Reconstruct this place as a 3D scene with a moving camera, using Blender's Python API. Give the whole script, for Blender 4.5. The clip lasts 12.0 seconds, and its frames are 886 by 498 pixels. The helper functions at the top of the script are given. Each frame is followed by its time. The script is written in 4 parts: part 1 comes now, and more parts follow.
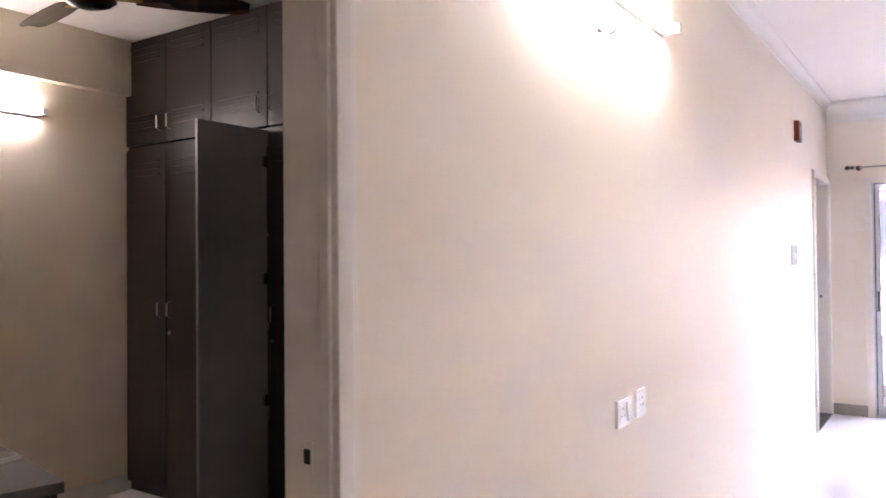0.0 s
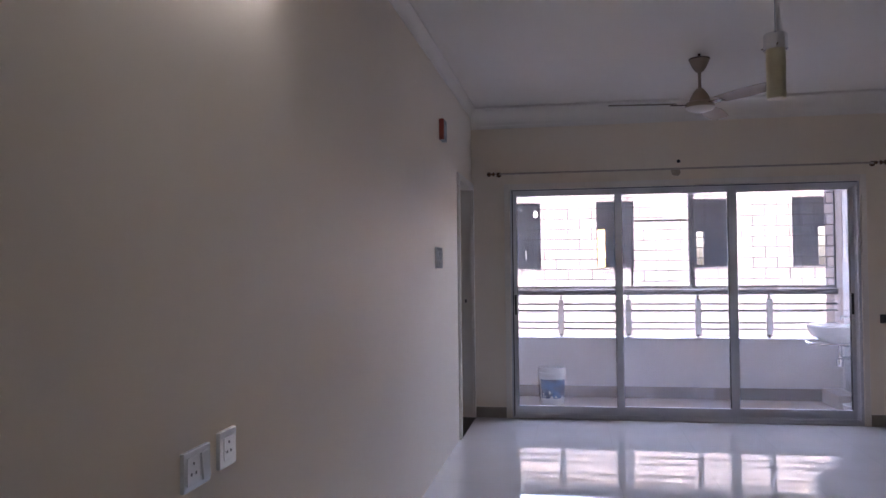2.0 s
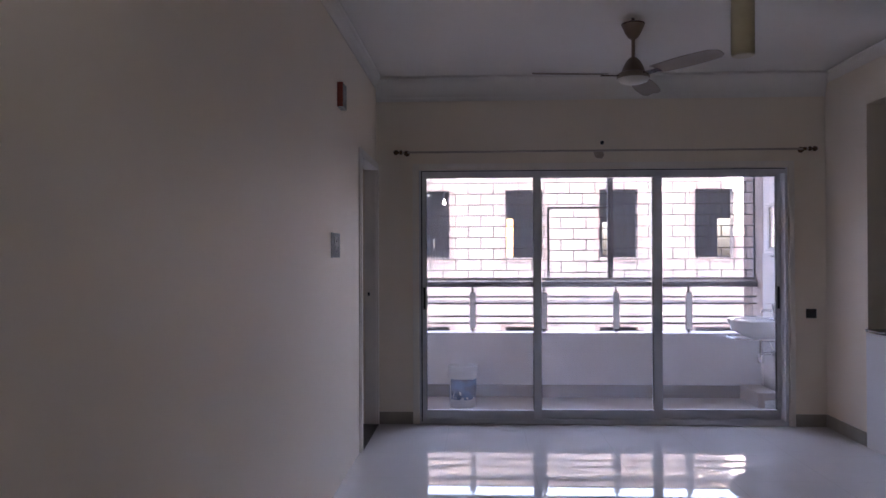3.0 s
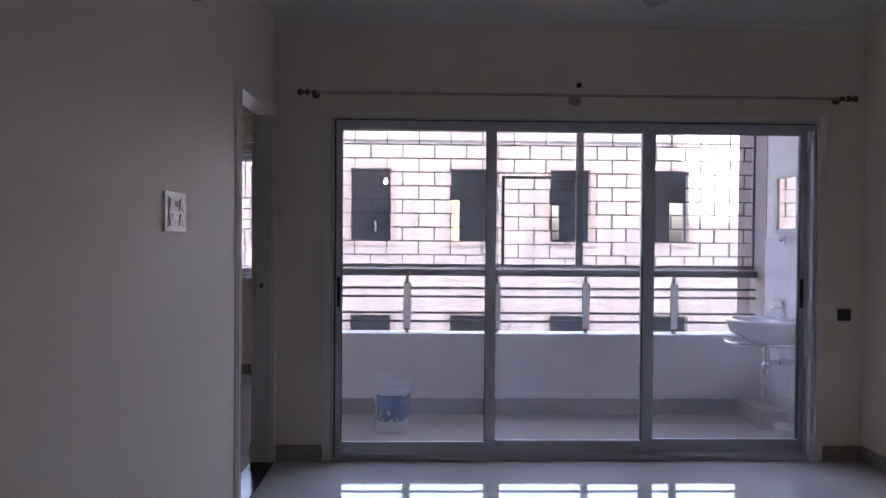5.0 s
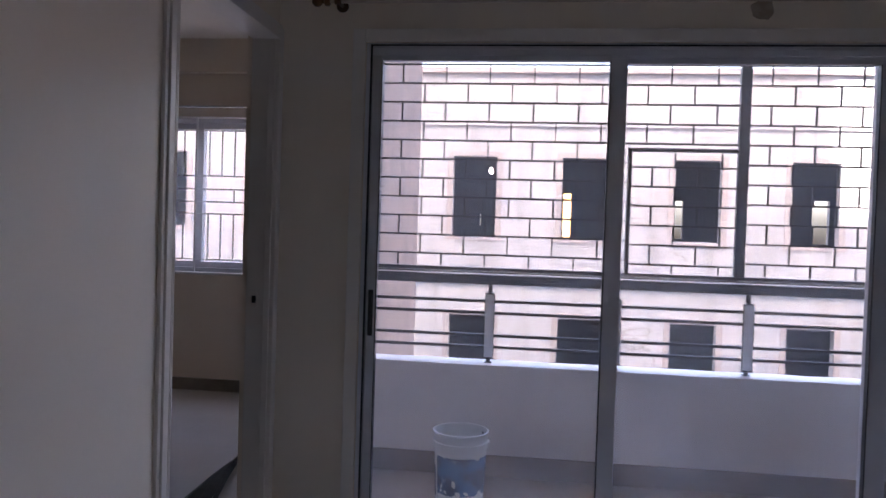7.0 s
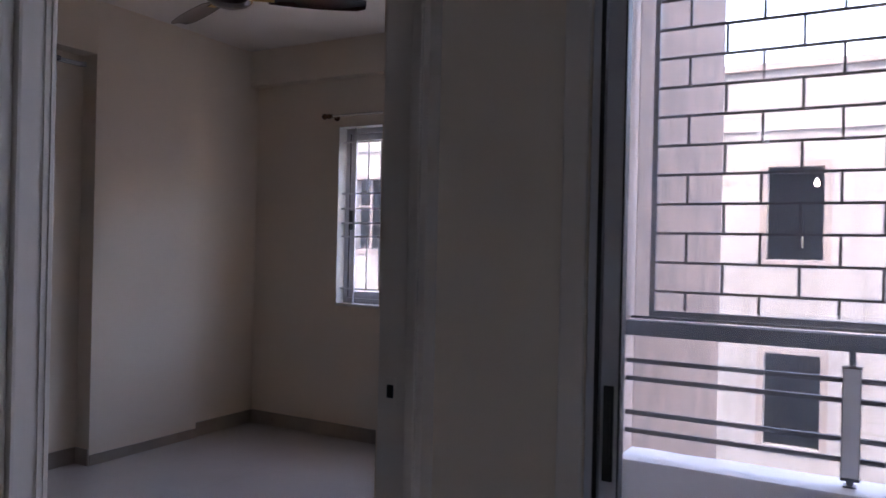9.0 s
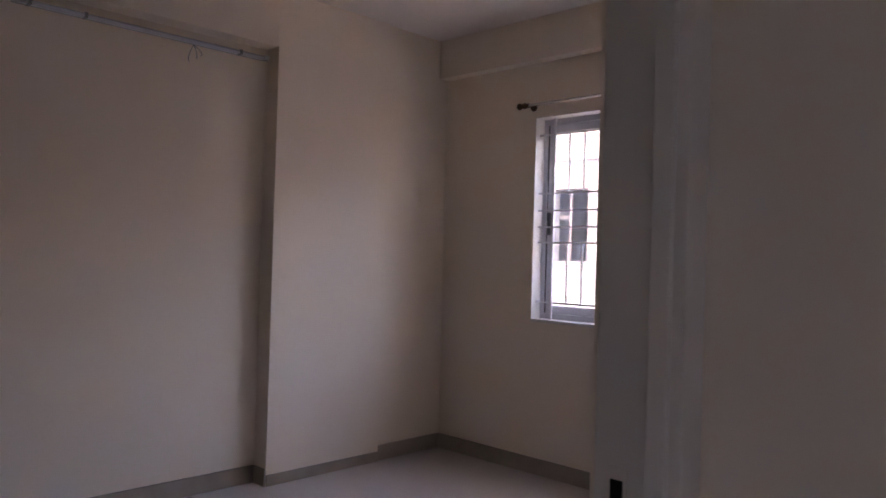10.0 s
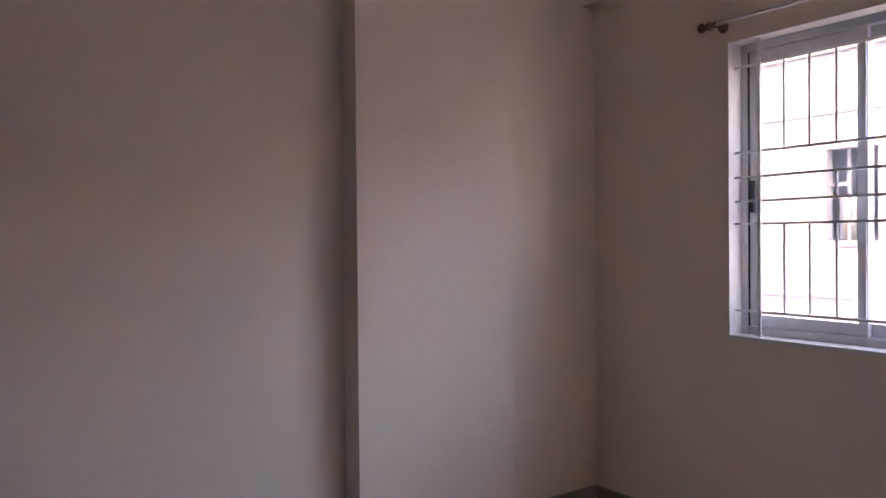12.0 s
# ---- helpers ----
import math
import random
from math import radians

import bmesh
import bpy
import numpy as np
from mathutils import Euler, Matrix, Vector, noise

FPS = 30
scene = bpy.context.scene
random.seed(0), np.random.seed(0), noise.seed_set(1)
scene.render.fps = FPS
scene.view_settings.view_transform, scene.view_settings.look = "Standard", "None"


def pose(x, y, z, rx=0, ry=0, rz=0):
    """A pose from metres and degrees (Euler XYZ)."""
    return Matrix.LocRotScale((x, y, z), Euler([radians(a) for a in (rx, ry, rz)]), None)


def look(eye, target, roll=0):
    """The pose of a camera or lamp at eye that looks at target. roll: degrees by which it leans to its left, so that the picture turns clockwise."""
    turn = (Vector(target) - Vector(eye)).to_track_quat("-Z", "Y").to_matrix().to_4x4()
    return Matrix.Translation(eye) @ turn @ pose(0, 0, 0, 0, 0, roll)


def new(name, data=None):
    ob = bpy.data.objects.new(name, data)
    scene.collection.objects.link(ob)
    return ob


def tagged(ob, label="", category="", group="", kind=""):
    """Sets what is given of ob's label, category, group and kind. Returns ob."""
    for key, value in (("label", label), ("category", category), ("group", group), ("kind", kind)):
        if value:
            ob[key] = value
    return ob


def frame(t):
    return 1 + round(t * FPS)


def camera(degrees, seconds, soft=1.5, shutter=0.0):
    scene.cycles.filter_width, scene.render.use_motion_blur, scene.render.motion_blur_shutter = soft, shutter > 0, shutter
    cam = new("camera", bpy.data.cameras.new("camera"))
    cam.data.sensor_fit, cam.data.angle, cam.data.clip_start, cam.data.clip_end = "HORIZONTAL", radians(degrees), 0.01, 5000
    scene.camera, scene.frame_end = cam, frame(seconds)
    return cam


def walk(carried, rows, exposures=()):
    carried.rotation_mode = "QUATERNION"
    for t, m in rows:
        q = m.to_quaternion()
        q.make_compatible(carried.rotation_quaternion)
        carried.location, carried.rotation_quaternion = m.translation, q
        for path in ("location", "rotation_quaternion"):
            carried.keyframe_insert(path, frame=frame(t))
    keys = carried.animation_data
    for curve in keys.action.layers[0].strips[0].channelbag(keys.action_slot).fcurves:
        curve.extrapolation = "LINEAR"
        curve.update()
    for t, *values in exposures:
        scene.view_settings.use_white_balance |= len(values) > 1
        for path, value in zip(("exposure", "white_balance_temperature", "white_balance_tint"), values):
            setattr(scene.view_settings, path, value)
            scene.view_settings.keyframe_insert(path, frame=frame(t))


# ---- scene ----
cam = camera(61.0, 12.0, 1.5, 0.15)
PATH = [
    (0, (0.954, 0.366, 1.445), (-0.169, 2.021, 1.473), -0.5),
    (0.5, (1.06, 0.41, 1.437), (0.203, 2.217, 1.459), -0.5),
    (1, (1.076, 0.648, 1.407), (0.456, 2.549, 1.449), -1.3),
    (1.5, (1.043, 0.862, 1.406), (0.563, 2.803, 1.452), -0.9),
    (2, (0.911, 1.156, 1.395), (0.574, 3.126, 1.442), -0.6),
    (2.5, (0.858, 1.499, 1.377), (0.643, 3.487, 1.415), -0.3),
    (3, (0.845, 1.885, 1.399), (0.751, 3.882, 1.414), -0.2),
    (3.5, (0.797, 2.294, 1.375), (0.821, 4.294, 1.378), 0.2),
    (3.7, (0.807, 2.436, 1.377), (0.869, 4.435, 1.373), 0.3),
    (5.5, (0.962, 3.927, 1.348), (0.992, 5.926, 1.32), 0.7),
    (6, (1.005, 4.343, 1.33), (0.96, 6.342, 1.302), 0.5),
    (6.5, (1.043, 4.767, 1.37), (0.903, 6.761, 1.317), 1.1),
    (8.3, (0.97, 6.216, 1.363), (0.345, 8.116, 1.353), 1.6),
    (8.5, (0.949, 6.352, 1.381), (0.241, 8.222, 1.366), 1.2),
    (8.9, (0.858, 6.634, 1.386), (-0.073, 8.405, 1.381), 1.3),
    (9, (0.825, 6.701, 1.386), (-0.16, 8.441, 1.382), 1.3),
    (9.5, (0.631, 6.978, 1.389), (-0.545, 8.596, 1.397), 1.8),
    (10, (0.413, 7.265, 1.348), (-0.99, 8.69, 1.366), 1.7),
    (10.5, (0.167, 7.488, 1.406), (-1.412, 8.716, 1.409), 1.8),
    (11, (-0.135, 7.652, 1.401), (-1.734, 8.854, 1.416), 1.8),
    (11.2, (-0.237, 7.705, 1.406), (-1.822, 8.924, 1.404), 1.5),
    (11.5, (-0.424, 7.824, 1.404), (-1.98, 9.08, 1.37), 0.5),
    (12, (-0.518, 8.184, 1.394), (-2.17, 9.31, 1.369), -0.5),
]
EXPOSURE = [(0.0, 7.8), (0.5, 7.15), (1.0, 6.28), (1.5, 5.46), (2.0, 5.12), (2.5, 4.86), (3.0, 4.66), (3.7, 4.52), (5.5, 4.18), (6.7, 4.12), (8.5, 4.14), (9.0, 4.17), (9.5, 4.36), (10.0, 4.82), (10.5, 5.0), (12.0, 5.0)]
walk(cam, [(t, look(eye, target, roll)) for t, eye, target, roll in PATH],
     exposures=[(t, stops, 7350 if t < 1.6 else 6950 if t <= 3 else 6750 if t <= 9 else 7500, 22.5 if 3 < t <= 9 else 26.0 if 0.8 < t <= 3 else 29.0) for t, stops in EXPOSURE])

# ---- world, sun ----
SUN_ELEVATION, SUN_TURN = 48.0, 180.0
world = bpy.data.worlds.new("sky")
scene.world = world
world.use_nodes = True
wn = world.node_tree
sky = wn.nodes.new("ShaderNodeTexSky")
sky.sky_type, sky.sun_disc = "NISHITA", False
sky.sun_elevation, sky.sun_rotation = radians(SUN_ELEVATION), radians(SUN_TURN)
sky.air_density, sky.dust_density, sky.ozone_density = 1.0, 7.0, 0.3
wn.links.new(sky.outputs[0], wn.nodes["Background"].inputs[0])
wn.nodes["Background"].inputs[1].default_value = 0.15
sun = new("sun", bpy.data.lights.new("sun", "SUN"))
sun.data.energy, sun.data.angle, sun.data.color = 5.0, radians(0.8), (1.0, 0.96, 0.92)
sa, se = radians(SUN_TURN), radians(SUN_ELEVATION)
sun.matrix_world = look((0, 0, 20), Vector((0, 0, 20)) - Vector((math.sin(sa) * math.cos(se), math.cos(sa) * math.cos(se), math.sin(se))))


# ---- materials ----
def material(name, color, rough=0.6, metal=0.0, dark=None, scale=6.0, grain=90.0, bump=0.15, spread=0.5,
             transmission=0.0, emit=None, strength=0.0, coat=0.0, detail=6.0, vary=0.0):
    """Two-scale procedural surface: broad stains between color and dark, and a fine grain in the relief."""
    m = bpy.data.materials.new(name)
    m.use_nodes = True
    nt = m.node_tree
    bs = nt.nodes["Principled BSDF"]
    bs.inputs["Roughness"].default_value = rough
    bs.inputs["Metallic"].default_value = metal
    bs.inputs["Transmission Weight"].default_value = transmission
    bs.inputs["Coat Weight"].default_value = coat
    tc = nt.nodes.new("ShaderNodeTexCoord")
    big = nt.nodes.new("ShaderNodeTexNoise")
    big.inputs["Scale"].default_value, big.inputs["Detail"].default_value = scale, detail
    nt.links.new(tc.outputs["Object"], big.inputs["Vector"])
    ramp = nt.nodes.new("ShaderNodeValToRGB")
    dark = dark or tuple(c * 0.9 for c in color)
    ramp.color_ramp.elements[0].position, ramp.color_ramp.elements[1].position = 0.5 - spread / 2, 0.5 + spread / 2
    ramp.color_ramp.elements[0].color, ramp.color_ramp.elements[1].color = (*dark, 1), (*color, 1)
    nt.links.new(big.outputs["Fac"], ramp.inputs[0])
    out = ramp.outputs[0]
    if vary:
        info, hsv, mp = nt.nodes.new("ShaderNodeObjectInfo"), nt.nodes.new("ShaderNodeHueSaturation"), nt.nodes.new("ShaderNodeMapRange")
        mp.inputs["To Min"].default_value, mp.inputs["To Max"].default_value = 1 - vary, 1 + vary
        nt.links.new(info.outputs["Random"], mp.inputs[0])
        nt.links.new(mp.outputs[0], hsv.inputs["Value"])
        nt.links.new(out, hsv.inputs["Color"])
        out = hsv.outputs[0]
    nt.links.new(out, bs.inputs["Base Color"])
    fine = nt.nodes.new("ShaderNodeTexNoise")
    fine.inputs["Scale"].default_value, fine.inputs["Detail"].default_value = grain, 4.0
    nt.links.new(tc.outputs["Object"], fine.inputs["Vector"])
    bp = nt.nodes.new("ShaderNodeBump")
    bp.inputs["Strength"].default_value, bp.inputs["Distance"].default_value = bump, 0.002
    nt.links.new(fine.outputs["Fac"], bp.inputs["Height"])
    nt.links.new(bp.outputs[0], bs.inputs["Normal"])
    rr = nt.nodes.new("ShaderNodeMapRange")
    rr.inputs["To Min"].default_value, rr.inputs["To Max"].default_value = max(0.02, rough * 0.82), min(1, rough * 1.15)
    nt.links.new(big.outputs["Fac"], rr.inputs[0])
    nt.links.new(rr.outputs[0], bs.inputs["Roughness"])
    if emit:
        bs.inputs["Emission Color"].default_value, bs.inputs["Emission Strength"].default_value = (*emit, 1), strength
    return m


CREAM = material("cream_emulsion", (0.90, 0.785, 0.645), 0.55, dark=(0.865, 0.75, 0.61), scale=1.2, grain=140, bump=0.12)
WHITE_PLASTER = material("white_emulsion", (0.80, 0.775, 0.765), 0.7, dark=(0.73, 0.705, 0.695), scale=1.6, grain=60, bump=0.06)
CEILING = material("ceiling_paint", (0.86, 0.805, 0.735), 0.75, dark=(0.82, 0.765, 0.695), scale=0.9, grain=120, bump=0.1)
FRAME_PAINT = material("gloss_cream_paint", (0.87, 0.80, 0.72), 0.32, dark=(0.82, 0.745, 0.66), scale=3.0, grain=60, bump=0.1)
TRIM_PAINT = material("white_trim_paint", (0.80, 0.77, 0.73), 0.5, dark=(0.72, 0.69, 0.64), scale=4.0)
SKIRTING = material("skirting_tile", (0.40, 0.34, 0.275), 0.3, dark=(0.32, 0.27, 0.215), scale=9.0, grain=60, bump=0.05)
BALCONY_TILE = material("matt_balcony_tile", (0.46, 0.39, 0.335), 0.5, dark=(0.35, 0.29, 0.245), scale=3.5, grain=50, bump=0.08)
BALCONY_SKIRTING = material("brown_balcony_skirting_tile", (0.30, 0.245, 0.205), 0.5, dark=(0.23, 0.185, 0.155), scale=4, grain=50, bump=0.06)
GRANITE = material("black_granite", (0.03, 0.03, 0.032), 0.15, dark=(0.012, 0.012, 0.013), scale=120, bump=0.02)
ALUMINIUM = material("grey_powder_coated_aluminium", (0.68, 0.672, 0.70), 0.4, metal=0.05, dark=(0.61, 0.60, 0.63), scale=5, grain=200, bump=0.05)
RUBBER = material("black_rubber", (0.02, 0.02, 0.022), 0.5, scale=20)
BLACK_PLASTIC = material("black_plastic", (0.018, 0.018, 0.02), 0.35, scale=20)
IRON = material("dark_grey_enamelled_steel", (0.05, 0.048, 0.055), 0.5, dark=(0.032, 0.03, 0.036), scale=12, grain=150, bump=0.2)
WHITE_STEEL = material("white_enamelled_steel", (0.84, 0.84, 0.85), 0.35, dark=(0.76, 0.76, 0.77), scale=14)
FACADE = material("weathered_facade_plaster", (0.268, 0.27, 0.283), 0.9, dark=(0.228, 0.222, 0.224), scale=0.55, grain=14, bump=0.5, detail=9)
FACADE_TRIM = material("facade_band_plaster", (0.228, 0.21, 0.208), 0.9, dark=(0.196, 0.165, 0.159), scale=1.4, grain=20, bump=0.4)
# dark blue-grey: the shade inside the facing rooms is put into this colour
INTERIOR_SHADE = material("shaded_interior_concrete", (0.13, 0.135, 0.15), 0.9, dark=(0.08, 0.085, 0.10), scale=1.5, grain=20)
OCHRE = material("ochre_wall_paint", (0.24, 0.13, 0.04), 0.8, scale=2)
STONE = material("brown_stone_cladding", (0.255, 0.188, 0.16), 0.85, dark=(0.145, 0.105, 0.09), scale=5.0, grain=26, bump=0.9, spread=0.35, detail=10)
WALL_TILE = material("glazed_white_tile", (0.78, 0.78, 0.80), 0.12, dark=(0.73, 0.73, 0.76), scale=5, bump=0.02, vary=0.03)
GROUT = material("grout", (0.55, 0.54, 0.53), 0.9, scale=20)
CERAMIC = material("white_vitreous_china", (0.84, 0.84, 0.84), 0.08, dark=(0.80, 0.80, 0.80), scale=4, bump=0.0, coat=0.4)
CHROME = material("chrome", (0.75, 0.75, 0.77), 0.1, metal=1.0, scale=20, bump=0.0)
BRASS = material("antique_brass", (0.20, 0.11, 0.05), 0.35, metal=0.6, dark=(0.09, 0.05, 0.03), scale=30, bump=0.1)
ROD_PAINT = material("cream_rod_coating", (0.52, 0.43, 0.36), 0.3, metal=0.3, dark=(0.44, 0.35, 0.29), scale=18)
SWITCH_WHITE = material("ivory_switch_plastic", (0.80, 0.80, 0.79), 0.08, dark=(0.76, 0.76, 0.75), scale=10, bump=0.01, coat=0.6)
SWITCH_GREY = material("grey_switch_plastic", (0.28, 0.28, 0.29), 0.35, scale=10)
BELL_RED = material("red_brown_plastic", (0.36, 0.06, 0.03), 0.35, dark=(0.28, 0.04, 0.02), scale=12)
FAN_BEIGE = material("beige_fan_enamel", (0.30, 0.225, 0.165), 0.45, dark=(0.25, 0.185, 0.135), scale=6, bump=0.02)
FAN_BROWN = material("brown_fan_enamel", (0.075, 0.032, 0.022), 0.22, dark=(0.05, 0.02, 0.015), scale=6, bump=0.02, coat=0.4)
FAN_PALE = material("cream_fan_cap", (0.62, 0.56, 0.48), 0.3, scale=8, bump=0.02)
BULB_ON = material("lit_bulb", (0.9, 0.9, 0.9), 0.4, scale=5, emit=(1.0, 0.95, 0.85), strength=1.5)
BARE_PLASTER = material("bare_pinkish_plaster", (0.45, 0.37, 0.335), 0.85, dark=(0.33, 0.265, 0.24), scale=4, grain=40, bump=0.3)
GOLD = material("gold_trim", (0.75, 0.52, 0.18), 0.25, metal=1.0, scale=20)
LAMP_GLASS = material("yellow_frosted_glass", (0.76, 0.67, 0.46), 0.35, dark=(0.66, 0.55, 0.35), scale=9, bump=0.05, transmission=0.25)
LAMINATE = material("dark_brown_laminate", (0.030, 0.019, 0.015), 0.35, dark=(0.018, 0.011, 0.009), scale=3, grain=40, bump=0.1)
GREY_LAMINATE = material("grey_laminate", (0.30, 0.29, 0.31), 0.5, dark=(0.26, 0.25, 0.27), scale=4)
BUCKET_PLASTIC = material("cloudy_white_plastic", (0.78, 0.78, 0.77), 0.4, dark=(0.62, 0.62, 0.60), scale=9, bump=0.1, transmission=0.15)
BRISTLE = material("dry_grass_bristle", (0.10, 0.075, 0.05), 0.8, dark=(0.04, 0.03, 0.02), scale=40, bump=0.3)
GROUND = material("dusty_ground", (0.40, 0.35, 0.30), 0.95, dark=(0.28, 0.24, 0.20), scale=0.15, grain=8, bump=0.5)
TUBE_ON = material("lit_tube", (0.9, 0.9, 0.9), 0.4, scale=5, emit=(0.80, 0.91, 1.0), strength=0.75)
TUBE_DIM = material("lit_tube_aged", (0.9, 0.9, 0.9), 0.4, scale=5, emit=(0.86, 0.93, 1.0), strength=0.32)
TUBE_OFF = material("unlit_tube", (0.72, 0.72, 0.74), 0.25, scale=5)
TABLE_LAMINATE = material("dark_grey_laminate", (0.085, 0.08, 0.085), 0.3, dark=(0.06, 0.056, 0.06), scale=4)
MARK = material("brown_filler_stain", (0.52, 0.42, 0.32), 0.7, dark=(0.40, 0.30, 0.21), scale=22, spread=0.3)


def floor_material(name, color, dark, rough):
    """Polished vitrified tile: pale, faintly clouded, with hairline joints every 0.6 m."""
    m = material(name, color, rough, dark=dark, scale=2.2, grain=30, bump=0.01, detail=10)
    nt = m.node_tree
    bs = nt.nodes["Principled BSDF"]
    old = bs.inputs["Base Color"].links[0].from_socket
    tc = nt.nodes.new("ShaderNodeTexCoord")
    br = nt.nodes.new("ShaderNodeTexBrick")
    br.offset, br.inputs["Scale"].default_value = 0.0, 1.0
    br.inputs["Brick Width"].default_value = br.inputs["Row Height"].default_value = 0.6
    br.inputs["Mortar Size"].default_value, br.inputs["Mortar Smooth"].default_value = 0.0012, 0.3
    nt.links.new(tc.outputs["Object"], br.inputs["Vector"])
    mx = nt.nodes.new("ShaderNodeMix")
    mx.data_type = "RGBA"
    nt.links.new(br.outputs["Fac"], mx.inputs[0])
    nt.links.new(old, mx.inputs[6])
    mx.inputs[7].default_value = (0.56, 0.53, 0.50, 1)
    nt.links.new(mx.outputs[2], bs.inputs["Base Color"])
    bs.inputs["IOR"].default_value = 1.68
    return m


def glass_material(name, dust):
    """Clear pane with a thin film of smeared dust."""
    m = bpy.data.materials.new(name)
    m.use_nodes = True
    nt = m.node_tree
    nt.nodes.clear()
    out = nt.nodes.new("ShaderNodeOutputMaterial")
    clear, gloss, film = nt.nodes.new("ShaderNodeBsdfTransparent"), nt.nodes.new("ShaderNodeBsdfGlossy"), nt.nodes.new("ShaderNodeBsdfTranslucent")
    clear.inputs[0].default_value = (0.95, 0.96, 0.97, 1)
    gloss.inputs["Roughness"].default_value = 0.02
    film.inputs[0].default_value = (0.8, 0.8, 0.85, 1)
    facing, power, scaled, mix1, mix2 = (nt.nodes.new(k) for k in ("ShaderNodeLayerWeight", "ShaderNodeMath", "ShaderNodeMath", "ShaderNodeMixShader", "ShaderNodeMixShader"))
    facing.inputs[0].default_value = 0.5
    power.operation, power.inputs[1].default_value = "POWER", 5.0
    scaled.operation, scaled.inputs[1].default_value, scaled.inputs[2].default_value = "MULTIPLY_ADD", 0.9, 0.03
    nt.links.new(facing.outputs["Facing"], power.inputs[0])
    nt.links.new(power.outputs[0], scaled.inputs[0])
    nt.links.new(scaled.outputs[0], mix1.inputs[0])
    nt.links.new(clear.outputs[0], mix1.inputs[1])
    nt.links.new(gloss.outputs[0], mix1.inputs[2])
    tc, no, mr = nt.nodes.new("ShaderNodeTexCoord"), nt.nodes.new("ShaderNodeTexNoise"), nt.nodes.new("ShaderNodeMapRange")
    no.inputs["Scale"].default_value, no.inputs["Detail"].default_value = 3.5, 8
    nt.links.new(tc.outputs["Object"], no.inputs["Vector"])
    nt.links.new(no.outputs["Fac"], mr.inputs[0])
    mr.inputs["From Min"].default_value, mr.inputs["From Max"].default_value = 0.35, 0.8
    mr.inputs["To Min"].default_value, mr.inputs["To Max"].default_value = dust * 0.3, dust
    nt.links.new(mr.outputs[0], mix2.inputs[0])
    nt.links.new(mix1.outputs[0], mix2.inputs[1])
    nt.links.new(film.outputs[0], mix2.inputs[2])
    nt.links.new(mix2.outputs[0], out.inputs[0])
    return m


def label_material():
    """Blue paint label: dark and mid blue patches, rubbed off to pale plastic in places."""
    m = material("worn_blue_label", (0.035, 0.12, 0.27), 0.4, dark=(0.008, 0.02, 0.07), scale=9, spread=0.22, bump=0.1, detail=5)
    nt = m.node_tree
    bs = nt.nodes["Principled BSDF"]
    old = bs.inputs["Base Color"].links[0].from_socket
    tc, no, rp, mx = (nt.nodes.new(k) for k in ("ShaderNodeTexCoord", "ShaderNodeTexNoise", "ShaderNodeMapRange", "ShaderNodeMix"))
    no.inputs["Scale"].default_value, no.inputs["Detail"].default_value = 16.0, 8.0
    rp.inputs["From Min"].default_value, rp.inputs["From Max"].default_value, rp.inputs["To Max"].default_value = 0.60, 0.66, 0.6
    mx.data_type = "RGBA"
    mx.inputs[7].default_value = (0.42, 0.46, 0.52, 1)
    nt.links.new(tc.outputs["Object"], no.inputs["Vector"])
    nt.links.new(no.outputs["Fac"], rp.inputs[0])
    nt.links.new(rp.outputs[0], mx.inputs[0])
    nt.links.new(old, mx.inputs[6])
    nt.links.new(mx.outputs[2], bs.inputs["Base Color"])
    return m


def mirror_material():
    return material("mirror_silver", (0.9, 0.9, 0.9), 0.02, metal=1.0, dark=(0.88, 0.88, 0.88), scale=3, bump=0.0)


def streaked(m, dark, amount):
    """Adds rain streaks and damp patches, stretched downwards, to a facade surface."""
    nt = m.node_tree
    bs = nt.nodes["Principled BSDF"]
    old = bs.inputs["Base Color"].links[0].from_socket
    tc, mp, no, rp, mx = (nt.nodes.new(k) for k in ("ShaderNodeTexCoord", "ShaderNodeMapping", "ShaderNodeTexNoise", "ShaderNodeMapRange", "ShaderNodeMix"))
    mp.inputs["Scale"].default_value = (1.6, 1.0, 0.22)
    no.inputs["Scale"].default_value, no.inputs["Detail"].default_value = 1.3, 9.0
    rp.inputs["From Min"].default_value, rp.inputs["From Max"].default_value, rp.inputs["To Max"].default_value = 0.48, 0.75, amount
    mx.data_type = "RGBA"
    mx.inputs[7].default_value = (*dark, 1)
    nt.links.new(tc.outputs["Object"], mp.inputs[0])
    nt.links.new(mp.outputs[0], no.inputs["Vector"])
    nt.links.new(no.outputs["Fac"], rp.inputs[0])
    nt.links.new(rp.outputs[0], mx.inputs[0])
    nt.links.new(old, mx.inputs[6])
    nt.links.new(mx.outputs[2], bs.inputs["Base Color"])


streaked(FACADE, (0.158, 0.150, 0.152), 0.75)
streaked(STONE, (0.20, 0.16, 0.145), 0.6)


